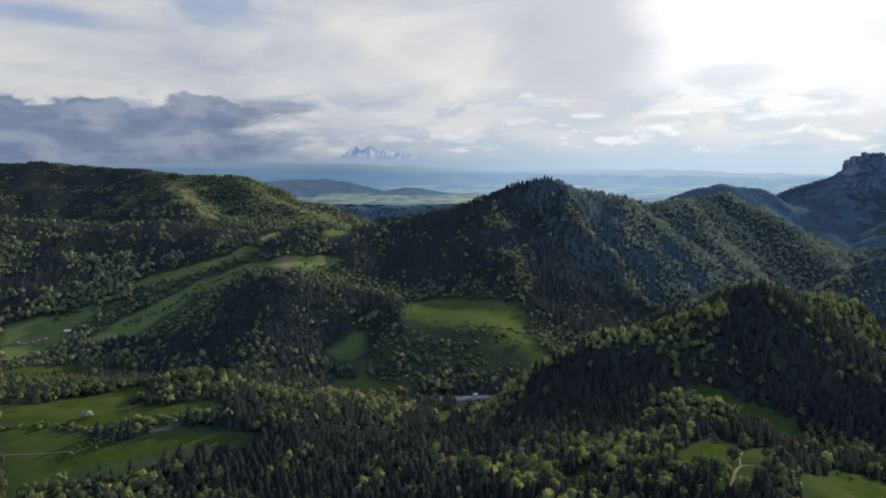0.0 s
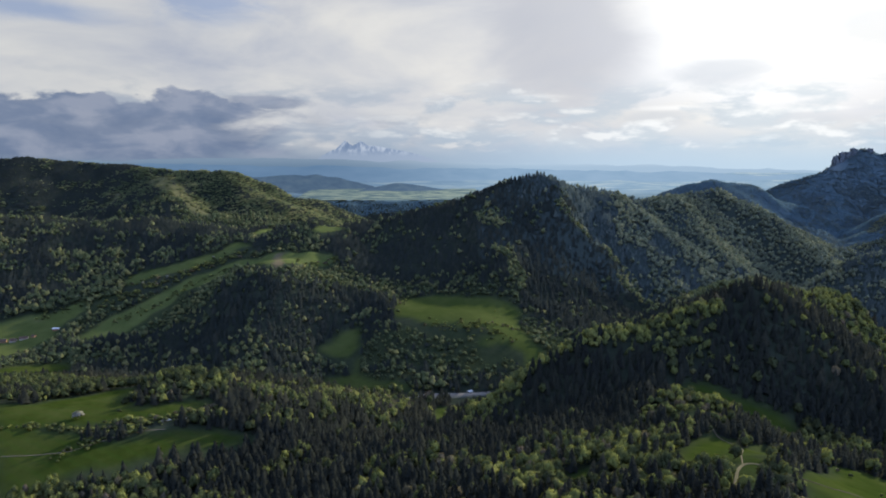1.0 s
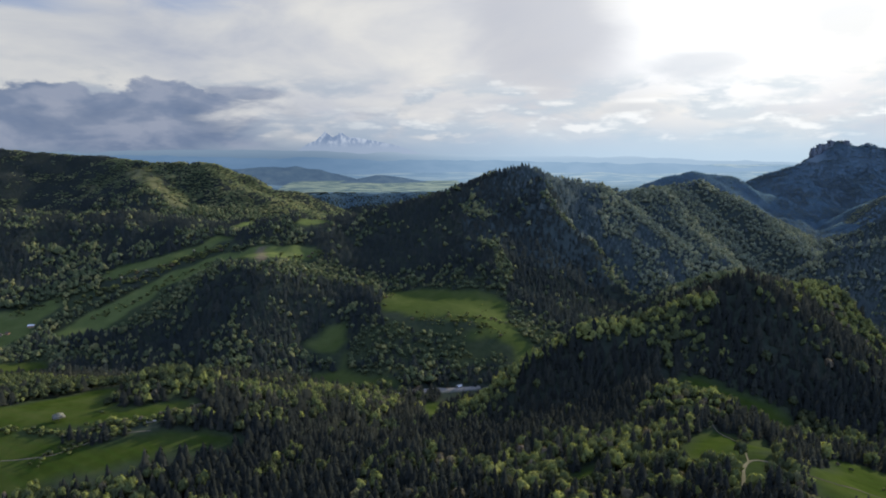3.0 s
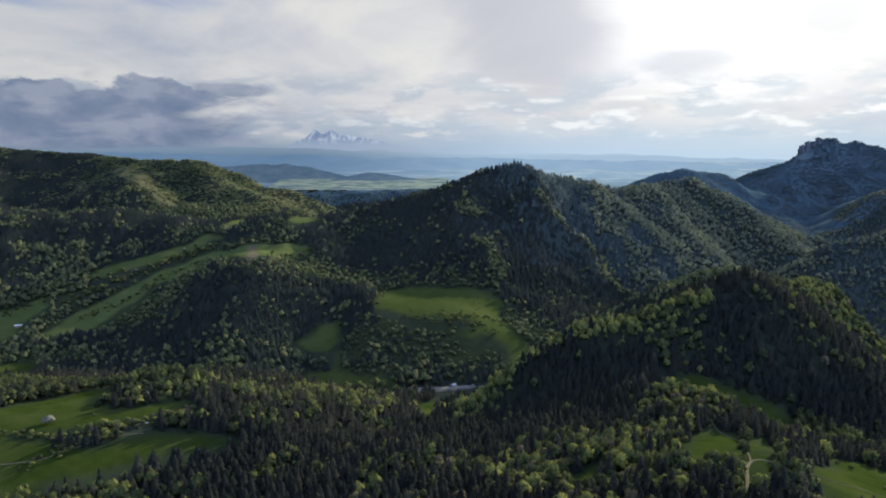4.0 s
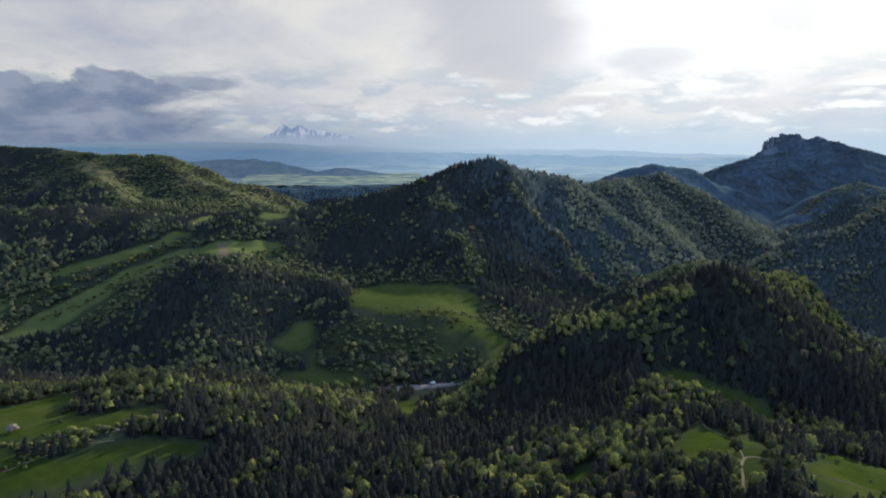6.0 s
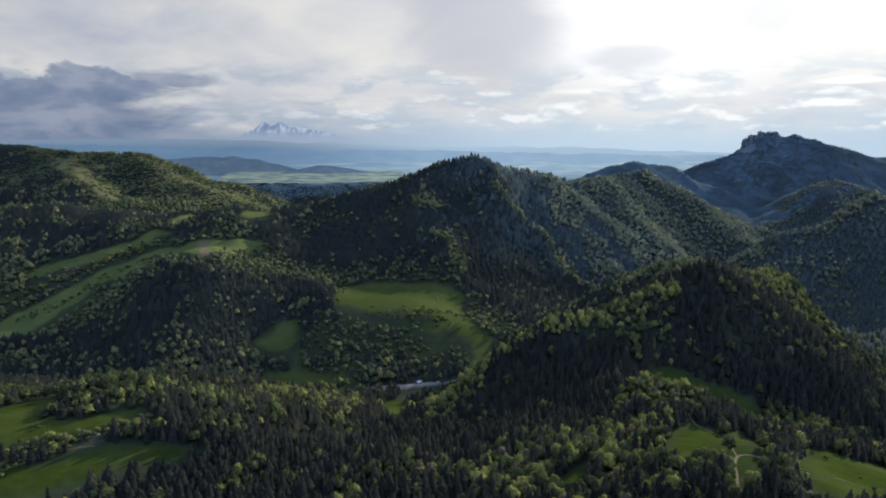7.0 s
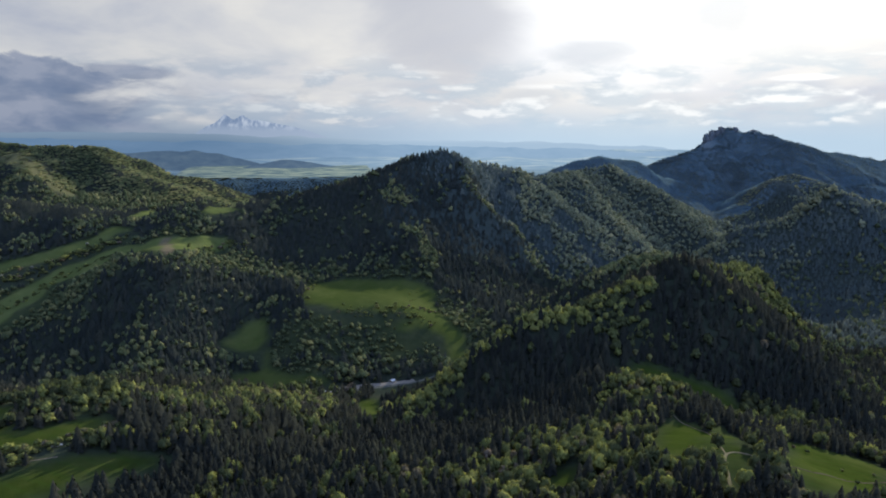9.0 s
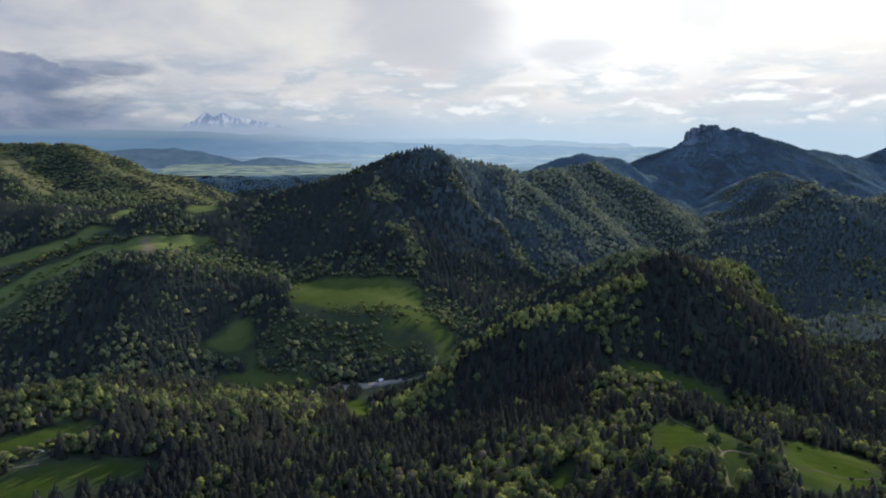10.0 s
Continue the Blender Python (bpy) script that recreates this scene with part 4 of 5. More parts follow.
def grow(name, x, y, kind, shapes, high, wide, mat, label, seed, lay=0.0):
    """One stretch of wood: many trees in one mesh."""
    rng = np.random.default_rng(seed)
    which = rng.integers(0, len(shapes), len(x))
    z = ground_z(x, y)
    h = (0.8 * high[0] + (high[1] - 0.8 * high[0]) * rng.beta(1.5, 2.0, len(x)) * 1.25) * (1 + 0.2 * lattice(x / 60, y / 60, 44))
    h = h * (1 - 0.33 * scrub(x, y))
    if kind == "conifer":
        h = h * np.where(rng.uniform(0, 1, len(x)) < 0.4, rng.uniform(0.5, 0.9, len(x)), 1.0) * (1 + 0.14 * lattice(x / 24, y / 24, 48))
    wd = h * rng.uniform(*wide, len(x)) * (1 + 0.3 * scrub(x, y))
    turn = rng.uniform(0, 6.28, len(x))
    tint = np.clip(rng.uniform(0, 1, len(x)) ** 1.8 * 0.66 + 0.24 * (0.5 + 0.6 * lattice(x / 38, y / 38, 47)) + 0.34 * (0.5 + 0.6 * lattice(x / 120, y / 120, 49)) - 0.05, 0, 1)
    if kind == "broadleaf":                    # brighter leaf tints paint the sunlit edge of the near hill's crest
        tint = np.where(tint < 0.85, np.minimum(tint + 0.3 * np.exp(-((x - 190) / 120) ** 2 - ((y - 738) / 34) ** 2) + 0.25 * np.exp(-((x - 520) / 100) ** 2 - ((y - 862) / 30) ** 2) + 0.35 * np.exp(-((x - 64) / 45) ** 2 - ((y - 735) / 40) ** 2), 0.82), tint)
        tint = tint * (1 - 0.65 * np.exp(-((x + 400) / 210) ** 2 - ((y - 815) / 70) ** 2))        # lower, darker tints for the trees behind the upper field
    vs, fs, ts, ns, k = [], [], [], [], 0
    for i, (sv, sf, sn) in enumerate(shapes):
        g = np.nonzero(which == i)[0]
        if not len(g):
            continue
        c, s = np.cos(turn[g])[:, None], np.sin(turn[g])[:, None]
        vx = (sv[:, 0] * c - sv[:, 1] * s) * wd[g, None] + x[g, None]
        vy = (sv[:, 0] * s + sv[:, 1] * c) * wd[g, None] + y[g, None]
        vz = sv[:, 2] * h[g, None] + z[g, None] - 0.3
        vs.append(np.stack([vx, vy, vz], -1).reshape(-1, 3))
        fs.append((sf[None] + (np.arange(len(g)) * len(sv))[:, None, None]).reshape(-1, 3) + k)
        ts.append(np.repeat(tint[g], len(sv)))
        sn = np.stack([sn[:, 0] * c - sn[:, 1] * s, sn[:, 0] * s + sn[:, 1] * c, np.repeat(sn[None, :, 2], len(g), 0)], -1)
        if lay:                                  # a closed canopy lies like the slope under it
            sn = sn * (1 - lay) + lay * slope_normal(x[g], y[g])[:, None]
            sn /= np.linalg.norm(sn, axis=2)[:, :, None]
        ns.append(sn.reshape(-1, 3))
        k += len(g) * len(sv)
    me = bpy.data.meshes.new(name)
    fill(me, np.concatenate(vs), np.concatenate(fs), bool(ns))
    if ns:
        me.normals_split_custom_set_from_vertices(np.concatenate(ns))
    point_values(me, "tint", np.concatenate(ts))
    me.materials.append(mat)
    return tagged(new(name, me), label, "woodland", kind="stuff")


B_NEAR = [broad_shape(100 + i, 0, 76, 8) for i in range(8)]
B_MID = [broad_shape(120 + i, 0, 44, 7) for i in range(8)]
B_FAR = [broad_shape(140 + i, 0, 18, 5) for i in range(7)]
B_HILL = [broad_shape(150 + i, 0, 14, 3) for i in range(6)]
B_LAST = [broad_shape(160 + i, 0, 6, 1) for i in range(5)]
C_NEAR = [cone_shape(200 + i, 5, 5, 8) for i in range(6)]
C_MID = [cone_shape(220 + i, 4, 4, 4) for i in range(5)]
C_FAR = [cone_shape(240 + i, 4, 4, 4) for i in range(4)]
C_LAST = [cone_shape(260 + i, 2, 3, 1) for i in range(3)]

BELTS = [  # depth from, to, step, broadleaf and conifer shapes, name of the stretch
    (250, 640, 6.0, B_NEAR, C_NEAR, "foreground"),
    (640, 1000, 7.0, B_MID, C_MID, "near hill"),
    (1000, 1480, 8.6, B_FAR, C_FAR, "valley"),
    (1480, 2350, 10.0, B_HILL, C_LAST, "middle hills"),
    (2350, 3600, 9.8, B_LAST, C_LAST, "far hills"),
]
nearest = []
for b, (y0, y1, step, bs, cs, where) in enumerate(BELTS):
    x, y = scatter(-2900, 3900, y0, y1, step, 300 + b)
    rng = np.random.default_rng(320 + b)
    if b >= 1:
        # drop most trees that crests hide from the camera's view
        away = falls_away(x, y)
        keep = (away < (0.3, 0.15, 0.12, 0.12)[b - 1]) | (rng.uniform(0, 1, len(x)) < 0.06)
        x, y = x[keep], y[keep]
        rng = np.random.default_rng(340 + b)
    con = rng.uniform(0, 1, len(x)) < conifer_share(x, y)
    size, lay = (1.08, 1.15, 1.25, 1.40, 0.80)[b], (0, 0.15, 0.2, 0.35, 0.93)[b]
    if b == 0:
        first = np.hypot(x, y) < 520
        for is_con in (True, False):
            g = np.nonzero(first & (con == is_con))[0]
            g = g[np.argsort(np.hypot(x[g], y[g]))][:300]
            nearest.append((is_con, x[g].copy(), y[g].copy()))
            con_keep = np.ones(len(x), bool)
            con_keep[g] = False
            x, y, con, first = x[con_keep], y[con_keep], con[con_keep], first[con_keep]
    drift = x + 70 * np.random.default_rng(350 + b).normal(0, 1, len(x))
    hazy = (b == 2) & (drift > 900) | (b == 4) & (((x - 1850) / 190) ** 2 + ((y - 2400) / 130) ** 2 < 1)      # haze-tinted needles on the side slopes; paler foliage paints sunlit beech on the spur
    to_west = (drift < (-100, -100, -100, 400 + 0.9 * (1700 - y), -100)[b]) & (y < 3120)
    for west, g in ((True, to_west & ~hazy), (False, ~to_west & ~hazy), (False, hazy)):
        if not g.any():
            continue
        # depth step: a higher one has more haze in the foliage colour
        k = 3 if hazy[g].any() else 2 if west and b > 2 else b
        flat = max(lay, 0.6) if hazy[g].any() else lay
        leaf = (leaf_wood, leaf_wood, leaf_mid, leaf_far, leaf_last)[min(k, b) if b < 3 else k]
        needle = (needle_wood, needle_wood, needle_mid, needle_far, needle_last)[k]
        if k == 4:                  # every tree on the low far ridge takes the foliage tinted with haze
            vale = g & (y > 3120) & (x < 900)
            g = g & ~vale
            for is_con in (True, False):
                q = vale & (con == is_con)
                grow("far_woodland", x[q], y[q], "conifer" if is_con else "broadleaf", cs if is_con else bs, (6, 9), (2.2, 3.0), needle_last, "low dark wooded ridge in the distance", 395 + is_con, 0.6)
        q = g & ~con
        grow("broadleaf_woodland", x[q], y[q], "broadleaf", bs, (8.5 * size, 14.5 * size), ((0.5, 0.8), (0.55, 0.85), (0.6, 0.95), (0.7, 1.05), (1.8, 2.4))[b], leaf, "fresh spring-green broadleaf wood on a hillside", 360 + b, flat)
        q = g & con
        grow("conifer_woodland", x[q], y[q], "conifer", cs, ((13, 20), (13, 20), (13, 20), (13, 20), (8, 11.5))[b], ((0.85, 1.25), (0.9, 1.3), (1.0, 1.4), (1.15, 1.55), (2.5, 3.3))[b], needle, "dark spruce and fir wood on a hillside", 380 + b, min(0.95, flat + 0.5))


x, y = scatter(-900, 500, 880, 1650, 5.2, 330)
q = (scrub(x, y) > 0.35) | margin(x, y) | (near_line(HEDGEROW, x, y) < 30)
q &= np.random.default_rng(331).uniform(0, 1, len(x)) < 0.45 + 0.5 * lattice(x / 22, y / 22, 52)
tagged(grow("thicket", x[q], y[q], "broadleaf", B_HILL, (2.5, 6.0), (0.8, 1.3), leaf_mid, "thicket of young green shrubs on rough pasture", 332), category="thicket")


# ---------------------------------------------------------------- single trees in the foreground
def mesh_from(name, v, f, mat, smooth=False):
    me = bpy.data.meshes.new(name)
    fill(me, v, f, smooth)
    me.materials.append(mat)
    return me


def tree_thing(name, label, crown_shape, crown_mat, high, stem_wide, stem_high, limbs, seed):
    """One tree at the origin: an empty at its foot with trunk, limbs and crown."""
    rng = np.random.default_rng(seed)
    root = tagged(new(name), label, "tree", group="trees on the foreground slope", kind="thing")
    sv, sf = stem_shape(6)
    trunk = new("trunk", mesh_from("trunk", sv * np.array([stem_wide, stem_wide, stem_high]), sf, bark))
    trunk.parent = root
    for i in range(limbs):
        a, t = rng.uniform(0, 6.28), rng.uniform(0.5, 0.9)
        v = sv * np.array([stem_wide * 0.4, stem_wide * 0.4, stem_high * 0.55])
        q = Euler((rng.uniform(0.6, 0.9), 0, a)).to_matrix()
        v = v @ np.array(q).T + np.array([0, 0, stem_high * t])
        limb = new("limb", mesh_from("limb", v, sf, bark))
        limb.parent = trunk
    v, f, n = crown_shape
    crown = new("crown", mesh_from("crown", v * high, f, crown_mat, True))
    crown.data.normals_split_custom_set_from_vertices(n)
    crown.parent = root
    return root


for is_con, xs, ys in nearest:
    protos = []
    for i in range(5):
        if is_con:
            protos.append(tree_thing("conifer_tree", "dark green spruce with drooping tiered boughs", cone_shape(400 + i, 11, 7, 90), needle_tree, 1.0, 0.022, 0.95, 0, 410 + i))
        else:
            protos.append(tree_thing("broadleaf_tree", "spring-green broadleaf tree with a rounded lobed crown", broad_shape(420 + i, 1, 240, 10), leaf_tree, 1.0, 0.045, 0.62, 3, 430 + i))
    rng = np.random.default_rng(440 + is_con)
    zs = ground_z(xs, ys)
    for i, (x, y, z) in enumerate(zip(xs, ys, zs)):
        h = rng.uniform(12, 19) if is_con else rng.uniform(8, 14)
        wd = h * (rng.uniform(0.8, 1.1) if is_con else rng.uniform(0.55, 0.85))
        m = Matrix.LocRotScale((x, y, z - 0.15), Euler((0, 0, rng.uniform(0, 6.28))), (wd, wd, h))
        if i < len(protos):
            protos[i].matrix_basis = m
        else:
            t = copy_thing(protos[i % 5], Matrix.Identity(4))
            t.matrix_basis = m


# ---------------------------------------------------------------- water, tracks
ribbon("river", RIVER, 5, 0.5, water, "shallow grey river on the valley floor", "river", 6.0)
ribbon("gravel_bank", [(q[0], q[1] + 7) for q in RIVER[3:6]], 9, 0.7, gravel, "pale gravel bank beside the river", "gravel bank", 5.0)
for key, line in PATHS.items():
    mat = {"dirt_track": grassy, "sunken_lane": soil_dark}.get(key, dirt)
    label = {"dirt_track": "grassy dirt track with two worn wheel ruts", "sunken_lane": "dark sunken lane along a grass bank"}.get(key, "pale worn footpath through the grass")
    ribbon(key, line, {"dirt_track": 2.5, "sunken_lane": 1.7}.get(key, 1.0), 0.25, mat, label, "track", 2.0)
lane = np.array(PATHS["dirt_track"], float)
along = np.gradient(lane, axis=0)
along /= np.linalg.norm(along, axis=1)[:, None]
for side in (-0.68, 0.68):
    ribbon("wheel_rut", [(q[0] - d[1] * side, q[1] + d[0] * side) for q, d in zip(lane, along)], 0.5, 0.36, dirt, "pale bare wheel rut in the dirt track", "track", 2.0)


# ---------------------------------------------------------------- the far distance
def outcrop(x, y, z, sx, sy, sz, seed):
    """A bare limestone tower with blocky, cracked faces."""
    rng = np.random.default_rng(seed)
    v, f = ICO[4]
    v = v.copy()
    p = np.sign(v) * np.abs(v) ** 0.42
    d = lattice(p[:, 0] * 3 + 9, p[:, 2] * 5 + 4, seed) * 0.16 + lattice(p[:, 1] * 7 + 3, p[:, 2] * 9, seed + 1) * 0.1 + np.round(lattice(p[:, 0] * 4, p[:, 1] * 4, seed + 2) * 2) * 0.08
    p = p * (0.86 + d)[:, None] * np.array([sx, sy, sz]) + rng.normal(0, 0.35, v.shape)
    me = mesh_from("rock_outcrop", p, f, rock)
    ob = tagged(new("rock_outcrop", me), "bare grey limestone tower on the wooded summit", "rock", group="summit rocks", kind="thing")
    ob.matrix_basis = Matrix.LocRotScale((x, y, z), Euler((0, 0, rng.uniform(-0.3, 0.3))), None)
    return ob


for i, (x, y, top, sx, sz) in enumerate([(2005, 3203, 449, 14, 62), (2036, 3205, 467, 15, 60), (2068, 3208, 475, 15, 44), (2102, 3211, 491, 17, 36), (2184, 3215, 491, 16, 26), (2300, 3223, 478, 8, 16)]):
    outcrop(x, y, top - sz * 0.75, sx, 14, sz * 0.8, 500 + 7 * i)


def far_ridge(name, line, depth, mat, label, rough, seed):
    """A long hill far off: crest heights along x, a front and a back slope with spurs."""
    line = np.array(line, float)
    lumps = min(14.0, 0.6 * rough)
    xs = np.linspace(line[0, 0], line[-1, 0], 260)
    crest_z, crest_y = np.interp(xs, line[:, 0], line[:, 2]), np.interp(xs, line[:, 0], line[:, 1])
    crest_z = crest_z + lumps * lattice(xs / 190, 0 * xs, seed + 2) + 0.5 * lumps * lattice(xs / 70, 0 * xs, seed + 3)
    vs = np.linspace(-1, 0.6, 34)
    x, v = np.meshgrid(xs, vs)
    y = crest_y[None] + v * depth
    drop = np.abs(v) ** 0.9
    z = crest_z[None] * (1 - drop) + 190 * drop
    r = 1 - np.abs(lattice(x / 80, v * 3, seed)) - 0.3 * np.abs(lattice(x / 38, v * 6, seed + 1))
    z = z + rough * (r - 1.05) * np.clip(0.12 + np.abs(v) * 3, 0, 1)
    return tagged(sheet(name, x, y, z, mat), label, "backdrop", kind="structure")


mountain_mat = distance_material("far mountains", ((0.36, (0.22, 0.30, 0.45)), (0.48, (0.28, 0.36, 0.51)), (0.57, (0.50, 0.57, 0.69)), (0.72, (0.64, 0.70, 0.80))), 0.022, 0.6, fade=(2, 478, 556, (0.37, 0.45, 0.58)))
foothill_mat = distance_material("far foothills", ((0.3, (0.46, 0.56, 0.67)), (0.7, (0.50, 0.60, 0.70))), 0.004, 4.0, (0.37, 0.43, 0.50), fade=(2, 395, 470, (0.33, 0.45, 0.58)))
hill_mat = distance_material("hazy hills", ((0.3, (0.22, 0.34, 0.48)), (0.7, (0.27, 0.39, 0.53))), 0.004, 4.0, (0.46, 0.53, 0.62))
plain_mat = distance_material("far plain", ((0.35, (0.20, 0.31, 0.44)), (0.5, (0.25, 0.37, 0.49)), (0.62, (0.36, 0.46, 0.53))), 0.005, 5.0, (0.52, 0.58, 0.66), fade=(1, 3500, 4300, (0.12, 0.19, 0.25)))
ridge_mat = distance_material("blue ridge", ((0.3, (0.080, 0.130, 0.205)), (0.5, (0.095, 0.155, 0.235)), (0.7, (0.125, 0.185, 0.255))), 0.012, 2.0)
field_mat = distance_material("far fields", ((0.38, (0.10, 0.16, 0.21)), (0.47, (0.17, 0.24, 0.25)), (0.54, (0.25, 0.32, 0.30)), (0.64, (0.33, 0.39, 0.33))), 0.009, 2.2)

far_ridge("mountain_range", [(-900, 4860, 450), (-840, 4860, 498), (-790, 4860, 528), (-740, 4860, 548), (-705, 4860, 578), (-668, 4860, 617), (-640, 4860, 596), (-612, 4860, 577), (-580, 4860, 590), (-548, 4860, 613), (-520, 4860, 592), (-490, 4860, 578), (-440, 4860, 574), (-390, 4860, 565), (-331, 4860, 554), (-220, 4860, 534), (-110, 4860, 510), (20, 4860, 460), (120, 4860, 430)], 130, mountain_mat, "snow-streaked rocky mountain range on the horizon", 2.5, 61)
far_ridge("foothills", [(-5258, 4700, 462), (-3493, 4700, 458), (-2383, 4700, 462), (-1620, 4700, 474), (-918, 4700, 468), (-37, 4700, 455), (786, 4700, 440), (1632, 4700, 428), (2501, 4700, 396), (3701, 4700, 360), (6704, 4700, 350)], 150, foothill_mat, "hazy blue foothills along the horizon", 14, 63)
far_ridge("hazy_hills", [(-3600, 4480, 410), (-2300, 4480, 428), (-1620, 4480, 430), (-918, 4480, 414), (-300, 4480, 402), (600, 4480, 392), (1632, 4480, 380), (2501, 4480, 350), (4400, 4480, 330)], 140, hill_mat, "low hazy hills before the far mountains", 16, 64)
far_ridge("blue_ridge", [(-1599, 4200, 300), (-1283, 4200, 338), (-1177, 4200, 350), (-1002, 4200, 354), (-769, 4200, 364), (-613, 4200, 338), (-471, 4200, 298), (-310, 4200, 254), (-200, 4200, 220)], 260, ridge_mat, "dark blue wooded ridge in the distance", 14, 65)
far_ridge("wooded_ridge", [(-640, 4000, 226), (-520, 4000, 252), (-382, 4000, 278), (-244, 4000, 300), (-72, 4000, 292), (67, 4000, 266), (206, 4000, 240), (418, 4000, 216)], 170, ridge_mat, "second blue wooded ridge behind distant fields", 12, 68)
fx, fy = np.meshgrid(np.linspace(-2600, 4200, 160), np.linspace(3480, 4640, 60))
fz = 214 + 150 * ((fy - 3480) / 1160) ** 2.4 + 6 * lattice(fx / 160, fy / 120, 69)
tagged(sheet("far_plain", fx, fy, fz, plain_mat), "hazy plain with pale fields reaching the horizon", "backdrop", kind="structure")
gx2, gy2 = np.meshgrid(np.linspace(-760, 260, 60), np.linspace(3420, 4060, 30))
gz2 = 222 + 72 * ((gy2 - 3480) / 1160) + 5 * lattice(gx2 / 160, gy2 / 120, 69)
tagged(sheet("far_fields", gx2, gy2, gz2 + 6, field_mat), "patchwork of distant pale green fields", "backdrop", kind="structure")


# ---------------------------------------------------------------- buildings
def box(bm, x0, x1, y0, y1, z0, z1):
    vs = [bm.verts.new(c) for c in ((x0, y0, z0), (x1, y0, z0), (x1, y1, z0), (x0, y1, z0), (x0, y0, z1), (x1, y0, z1), (x1, y1, z1), (x0, y1, z1))]
    for f in ((3, 2, 1, 0), (4, 5, 6, 7), (0, 1, 5, 4), (1, 2, 6, 5), (2, 3, 7, 6), (3, 0, 4, 7)):
        bm.faces.new([vs[i] for i in f])


def house(x, y, turn, length, deep, wall_high, roof_high, wall_mat, roof_mat, label, chimney=True):
    """A gabled house: walls with gables, a thick overhanging roof, door and windows."""
    root = tagged(new("house"), label, "house", group="houses in the valley", kind="thing")
    a, d = length / 2, deep / 2
    bm = bmesh.new()
    pr = [(-a, -d, -1.5), (a, -d, -1.5), (a, d, -1.5), (-a, d, -1.5), (-a, -d, wall_high), (a, -d, wall_high), (a, d, wall_high), (-a, d, wall_high), (-a, 0, wall_high + roof_high), (a, 0, wall_high + roof_high)]
    vs = [bm.verts.new(c) for c in pr]
    for f in ((0, 1, 5, 4), (2, 3, 7, 6), (1, 2, 6, 9, 5), (3, 0, 4, 8, 7), (3, 2, 1, 0)):
        bm.faces.new([vs[i] for i in f])
    part("wall", bm, wall_mat, root)
    for side in (-1, 1):
        bm = bmesh.new()
        o, th = 0.7, 0.25
        lo = wall_high - roof_high * o / d
        q = []
        for xx in (-a - o, a + o):
            q += [bm.verts.new((xx, side * (d + o), lo)), bm.verts.new((xx, 0, wall_high + roof_high)), bm.verts.new((xx, 0, wall_high + roof_high + th)), bm.verts.new((xx, side * (d + o), lo + th))]
        for f in ((0, 1, 2, 3), (7, 6, 5, 4), (0, 4, 5, 1), (2, 6, 7, 3), (0, 3, 7, 4), (1, 5, 6, 2)):
            bm.faces.new([q[i] for i in f])
        bmesh.ops.recalc_face_normals(bm, faces=bm.faces)
        part("roof_slope", bm, roof_mat, root)
    for i in range(max(2, int(length / 4))):
        wx = -a + length * (i + 0.5) / max(2, int(length / 4))
        bm = bmesh.new()
        box(bm, wx - 0.6, wx + 0.6, -d - 0.06, -d + 0.05, 1.0, 2.3)
        win = part("window", bm, timber, root)
        bm = bmesh.new()
        box(bm, wx - 0.5, wx + 0.5, -d - 0.09, -d - 0.05, 1.1, 2.2)
        part("pane", bm, dark_glass, win)
    bm = bmesh.new()
    box(bm, -a - 0.06, -a + 0.05, -0.5, 0.5, 0.0, 2.05)
    part("door", bm, timber, root)
    if chimney:
        bm = bmesh.new()
        box(bm, a * 0.3, a * 0.3 + 0.7, 0.4, 1.1, wall_high + 0.5, wall_high + roof_high + 1.0)
        part("chimney", bm, stone_grey, root)
    root.matrix_basis = pose(x, y, float(ground_z(x, y)), 0, 0, turn)
    return root


house(-893, 1302, 12, 13, 8, 3.2, 3.4, timber, roof_brown, "brown-roofed wooden farmhouse among meadows")
house(-874, 1306, 8, 12, 8, 3.4, 3.2, plaster, roof_brown, "white-walled farmhouse with a brown tiled roof")
house(-856, 1312, 15, 15, 8, 3.0, 3.0, plaster, roof_brown, "pale long farmhouse with a brown tiled roof")
house(-838, 1316, -20, 8, 6, 2.6, 2.2, timber, roof_brown, "small brown timber barn beside the farmhouses", False)
house(-801, 1334, 5, 12, 8, 3.0, 2.0, timber, roof_light, "long shed with a bright sheet-metal roof in the meadow", False)
house(-46, 962, 20, 10, 7, 2.8, 2.2, plaster, roof_light, "small riverside house with a pale roof", False)
house(-30, 966, 20, 9, 6, 2.6, 2.0, plaster, roof_light, "small riverside house with a pale roof", False)
house(52, 1006, 35, 7, 6, 2.6, 1.6, plaster, roof_light, "white hut beside the river gravel", False)
house(648, 852, 10, 14, 8, 3.0, 2.0, plaster, roof_light, "pale low building in the wooded side valley", False)


# ---------------------------------------------------------------- single bushes and blossoming trees
def bush(x, y, high, wide, mat, name, label, seed, group):
    root = tagged(new(name), label, "tree" if "tree" in name else "bush", group=group, kind="thing")
    sv, sf = stem_shape(5)
    trunk = new("trunk", mesh_from("trunk", sv * np.array([0.05, 0.05, 0.45]), sf, bark))
    trunk.parent = root
    v, f, n = broad_shape(seed, 1, 160, 9)
    crown = new("crown", mesh_from("crown", v, f, mat, True))
    crown.data.normals_split_custom_set_from_vertices(n)
    crown.parent = root
    root.matrix_basis = Matrix.LocRotScale((x, y, float(ground_z(x, y)) - 0.2), Euler((0, 0, seed * 1.7)), (wide, wide, high))


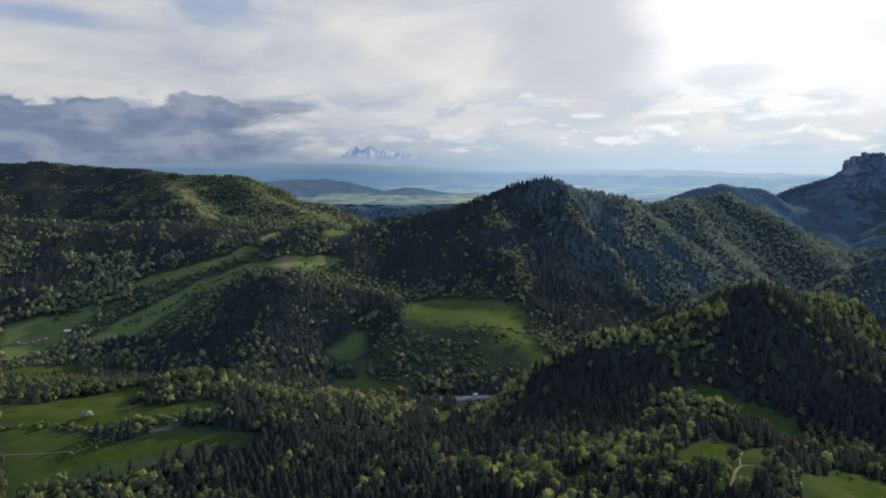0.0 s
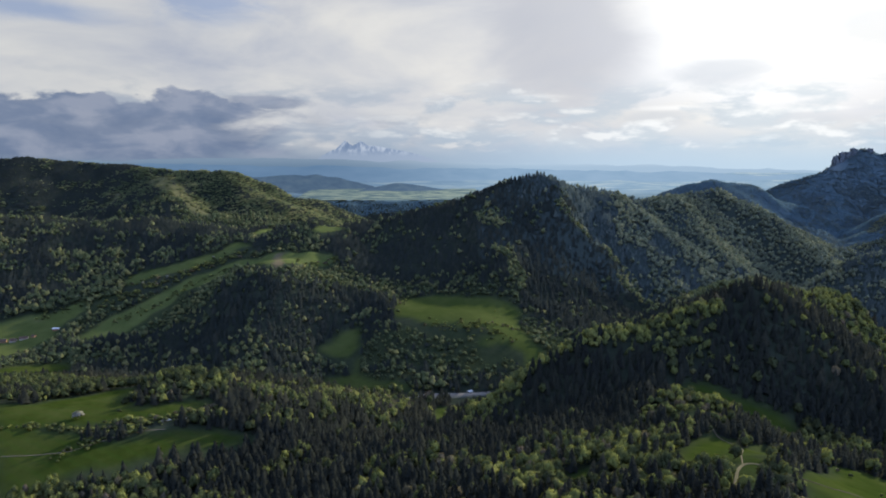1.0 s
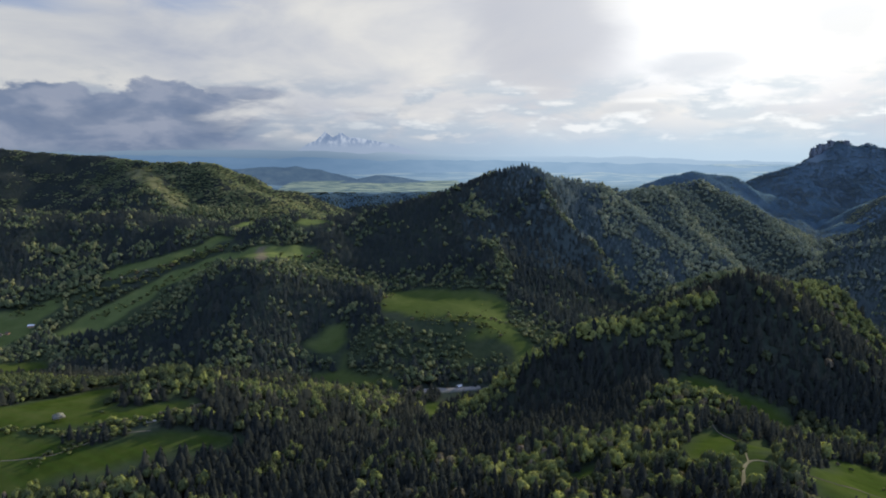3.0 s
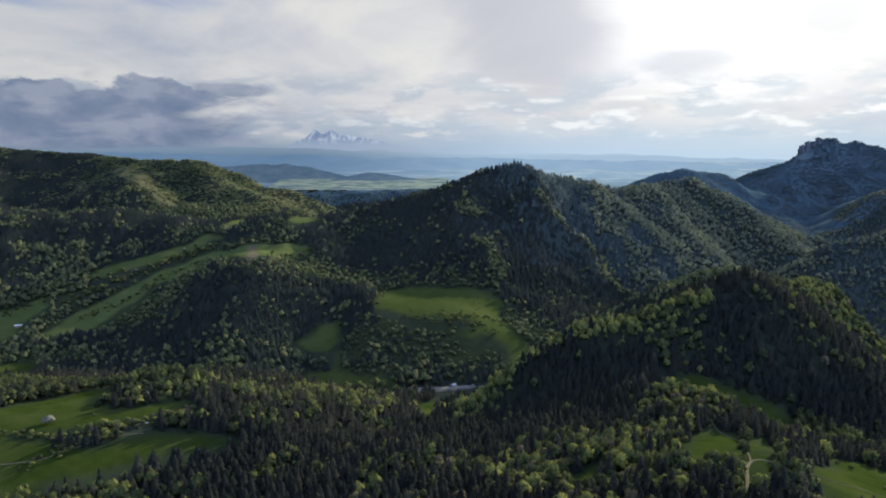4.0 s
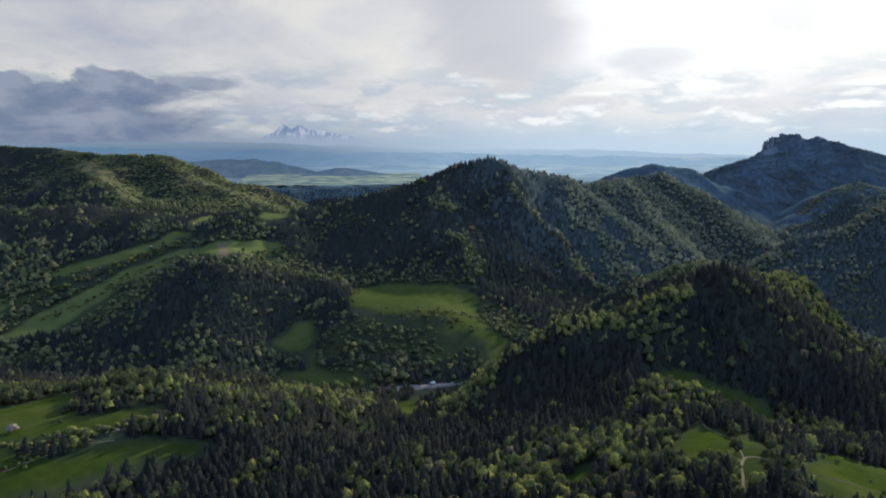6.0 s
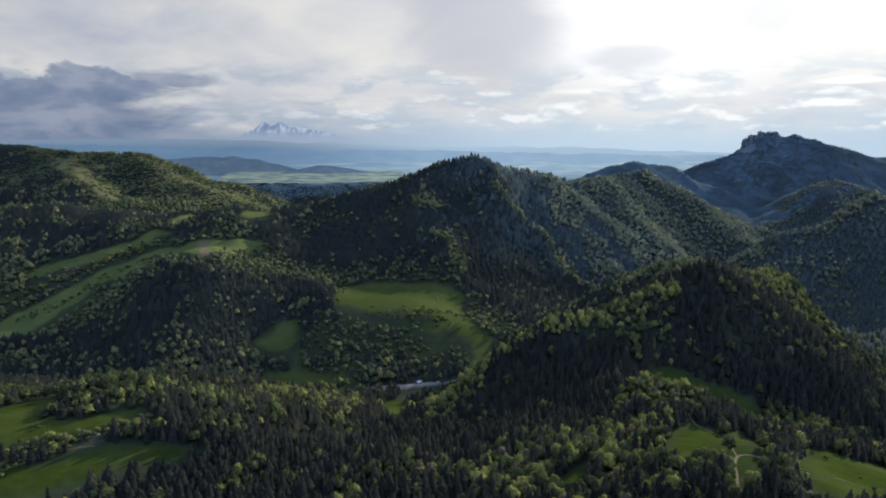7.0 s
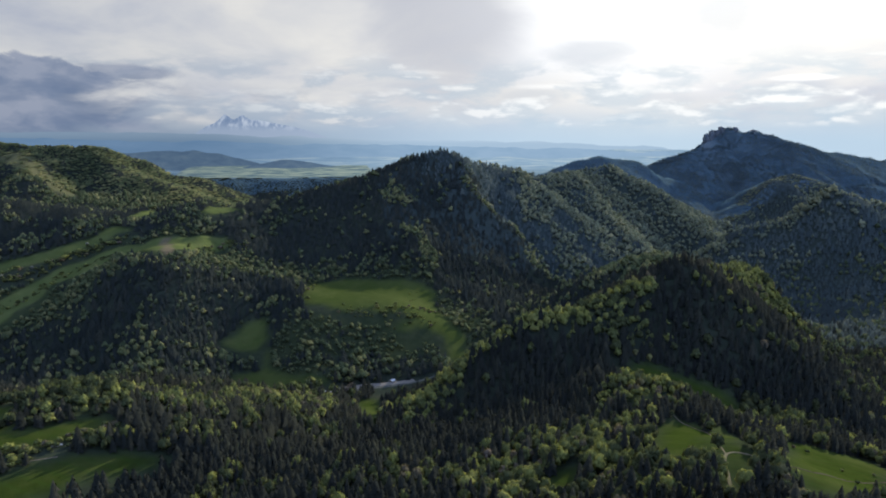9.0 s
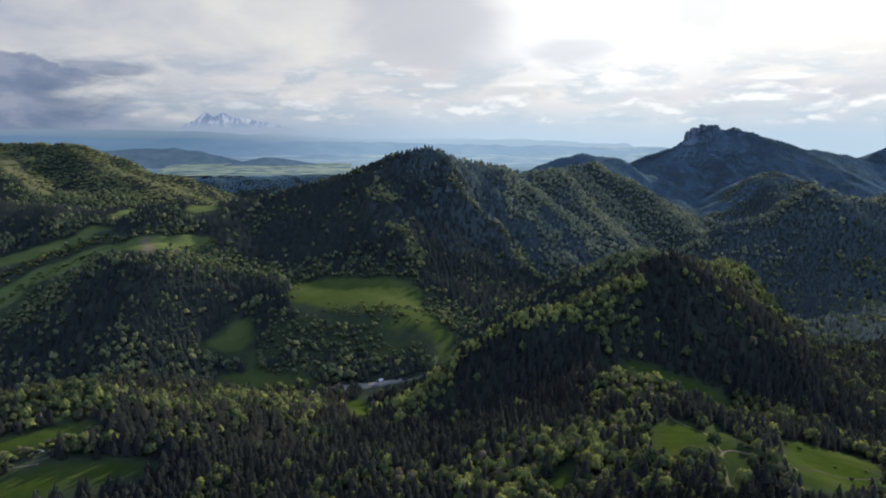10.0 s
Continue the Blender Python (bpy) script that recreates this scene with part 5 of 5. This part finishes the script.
for i, (x, y, h) in enumerate([(318, 490, 3.0), (322, 480, 3.5), (322, 445, 2.2), (345, 440, 2.6), (306, 416, 3.0), (284, 496, 3.5), (-309, 668, 5.5), (-301, 678, 6.0), (-290, 670, 5.0), (-262, 680, 6.5), (-255, 690, 6.0), (-328, 640, 4.0)]):
    bush(x, y, h, h * 1.15, leaf_tree, "bush", "rounded green bush standing in the meadow grass", 600 + i, "bushes in the meadows")
bush(-360, 622, 8.5, 11.5, blossom, "blossoming_tree", "wide tree covered in white blossom beside the hedge", 620, "blossoming trees")
for i, (x, y, h) in enumerate([(-905, 1458, 9), (-890, 1466, 8), (-640, 1520, 8), (-690, 1500, 7), (-560, 1610, 8), (-830, 1480, 8)]):
    bush(x, y, h, h * 0.95, blossom, "blossoming_tree", "small tree in pale blossom at the edge of the wood", 630 + i, "blossoming trees")


def hedge(line, width, high, step, seed, share=0.0):
    """A row of low shrubs along a field's edge, in one mesh."""
    rng = np.random.default_rng(seed)
    pts = []
    for a, b in zip(line[:-1], line[1:]):
        k = max(1, int(math.hypot(b[0] - a[0], b[1] - a[1]) / step))
        pts += [(a[0] + (b[0] - a[0]) * i / k, a[1] + (b[1] - a[1]) * i / k) for i in range(k)]
    p = np.array(pts) + rng.normal(0, width, (len(pts), 2))
    p = p[rng.uniform(0, 1, len(p)) > 0.18]
    ob = grow("hedge", p[:, 0], p[:, 1], "broadleaf", B_NEAR if p[0, 1] < 800 else B_MID, high, (0.9, 1.5), leaf_wood, "uneven hedge of low shrubs along a field edge", seed)
    return tagged(ob, category="hedge")


hedge([(-445, 590), (-429, 594), (-401, 602)], 1.6, (1.5, 3.5), 1.6, 701)
hedge([(-401, 602), (-380, 601), (-361, 599), (-340, 597), (-328, 600)], 2.6, (2.5, 5.5), 1.0, 706)
hedge([(-328, 600), (-312, 617), (-278, 625), (-253, 649), (-235, 662)], 4.2, (2.0, 6.5), 1.1, 707)
hedge([(-345, 558), (-334, 570), (-322, 584), (-306, 600), (-281, 618)], 4.0, (1.8, 4.5), 1.0, 702)
hedge([(-336, 663), (-335, 688), (-336, 718)], 2.5, (3.0, 6.5), 2.0, 703)
hedge(HEDGEROW, 11.0, (5.0, 10.5), 1.5, 710)
hedge([(-879, 1404), (-800, 1446), (-753, 1514), (-663, 1528)], 8.0, (3.0, 8.0), 2.6, 704)
hedge([(-690, 1341), (-610, 1400), (-551, 1484), (-487, 1538)], 7.0, (3.0, 7.5), 2.6, 705)
hedge([(-305, 1490), (-262, 1520), (-228, 1545), (-212, 1500)], 9.0, (4.0, 9.0), 2.2, 713)
hedge([(-20, 1172), (40, 1168), (90, 1158), (140, 1150)], 9.0, (3.0, 7.5), 1.6, 708)
hedge([(60, 1172), (105, 1192), (150, 1202), (185, 1218)], 5.0, (3.0, 7.0), 2.4, 714)
hedge([(110, 1250), (150, 1268), (190, 1272)], 12.0, (1.5, 3.5), 5.0, 715)
hedge([(-95, 1230), (-88, 1290), (-60, 1335)], 8.0, (3.0, 8.0), 2.2, 709)


def brush_pile(x, y, seed):
    """A heap of cut branches and grey stones at the field's edge."""
    rng = np.random.default_rng(seed)
    root = tagged(new("brush_pile"), "grey heap of cut branches and stones by the hedge", "brush pile", kind="thing")
    v, f = ICO[3]
    core = new("heap", mesh_from("heap", v * np.array([4.5, 2.2, 1.3]) * (1 + 0.25 * lattice(v[:, 0] * 3 + 9, v[:, 1] * 3 + 9, seed))[:, None], f, stone_grey))
    core.parent = root
    sv, sf = stem_shape(4)
    for i in range(26):
        q = np.array(Euler((rng.uniform(0.9, 1.9), 0, rng.uniform(0, 6.28))).to_matrix())
        b = sv * np.array([0.22, 0.22, rng.uniform(1.5, 3.5)]) @ q.T + np.array([rng.uniform(-3.5, 3.5), rng.uniform(-1.5, 1.5), rng.uniform(0.3, 1.1)])
        o = new("branch", mesh_from("branch", b, sf, bark))
        o.parent = root
    root.matrix_basis = pose(x, y, float(ground_z(x, y)), 0, 0, 25)


brush_pile(-276, 628, 711)
brush_pile(-262, 633, 712)
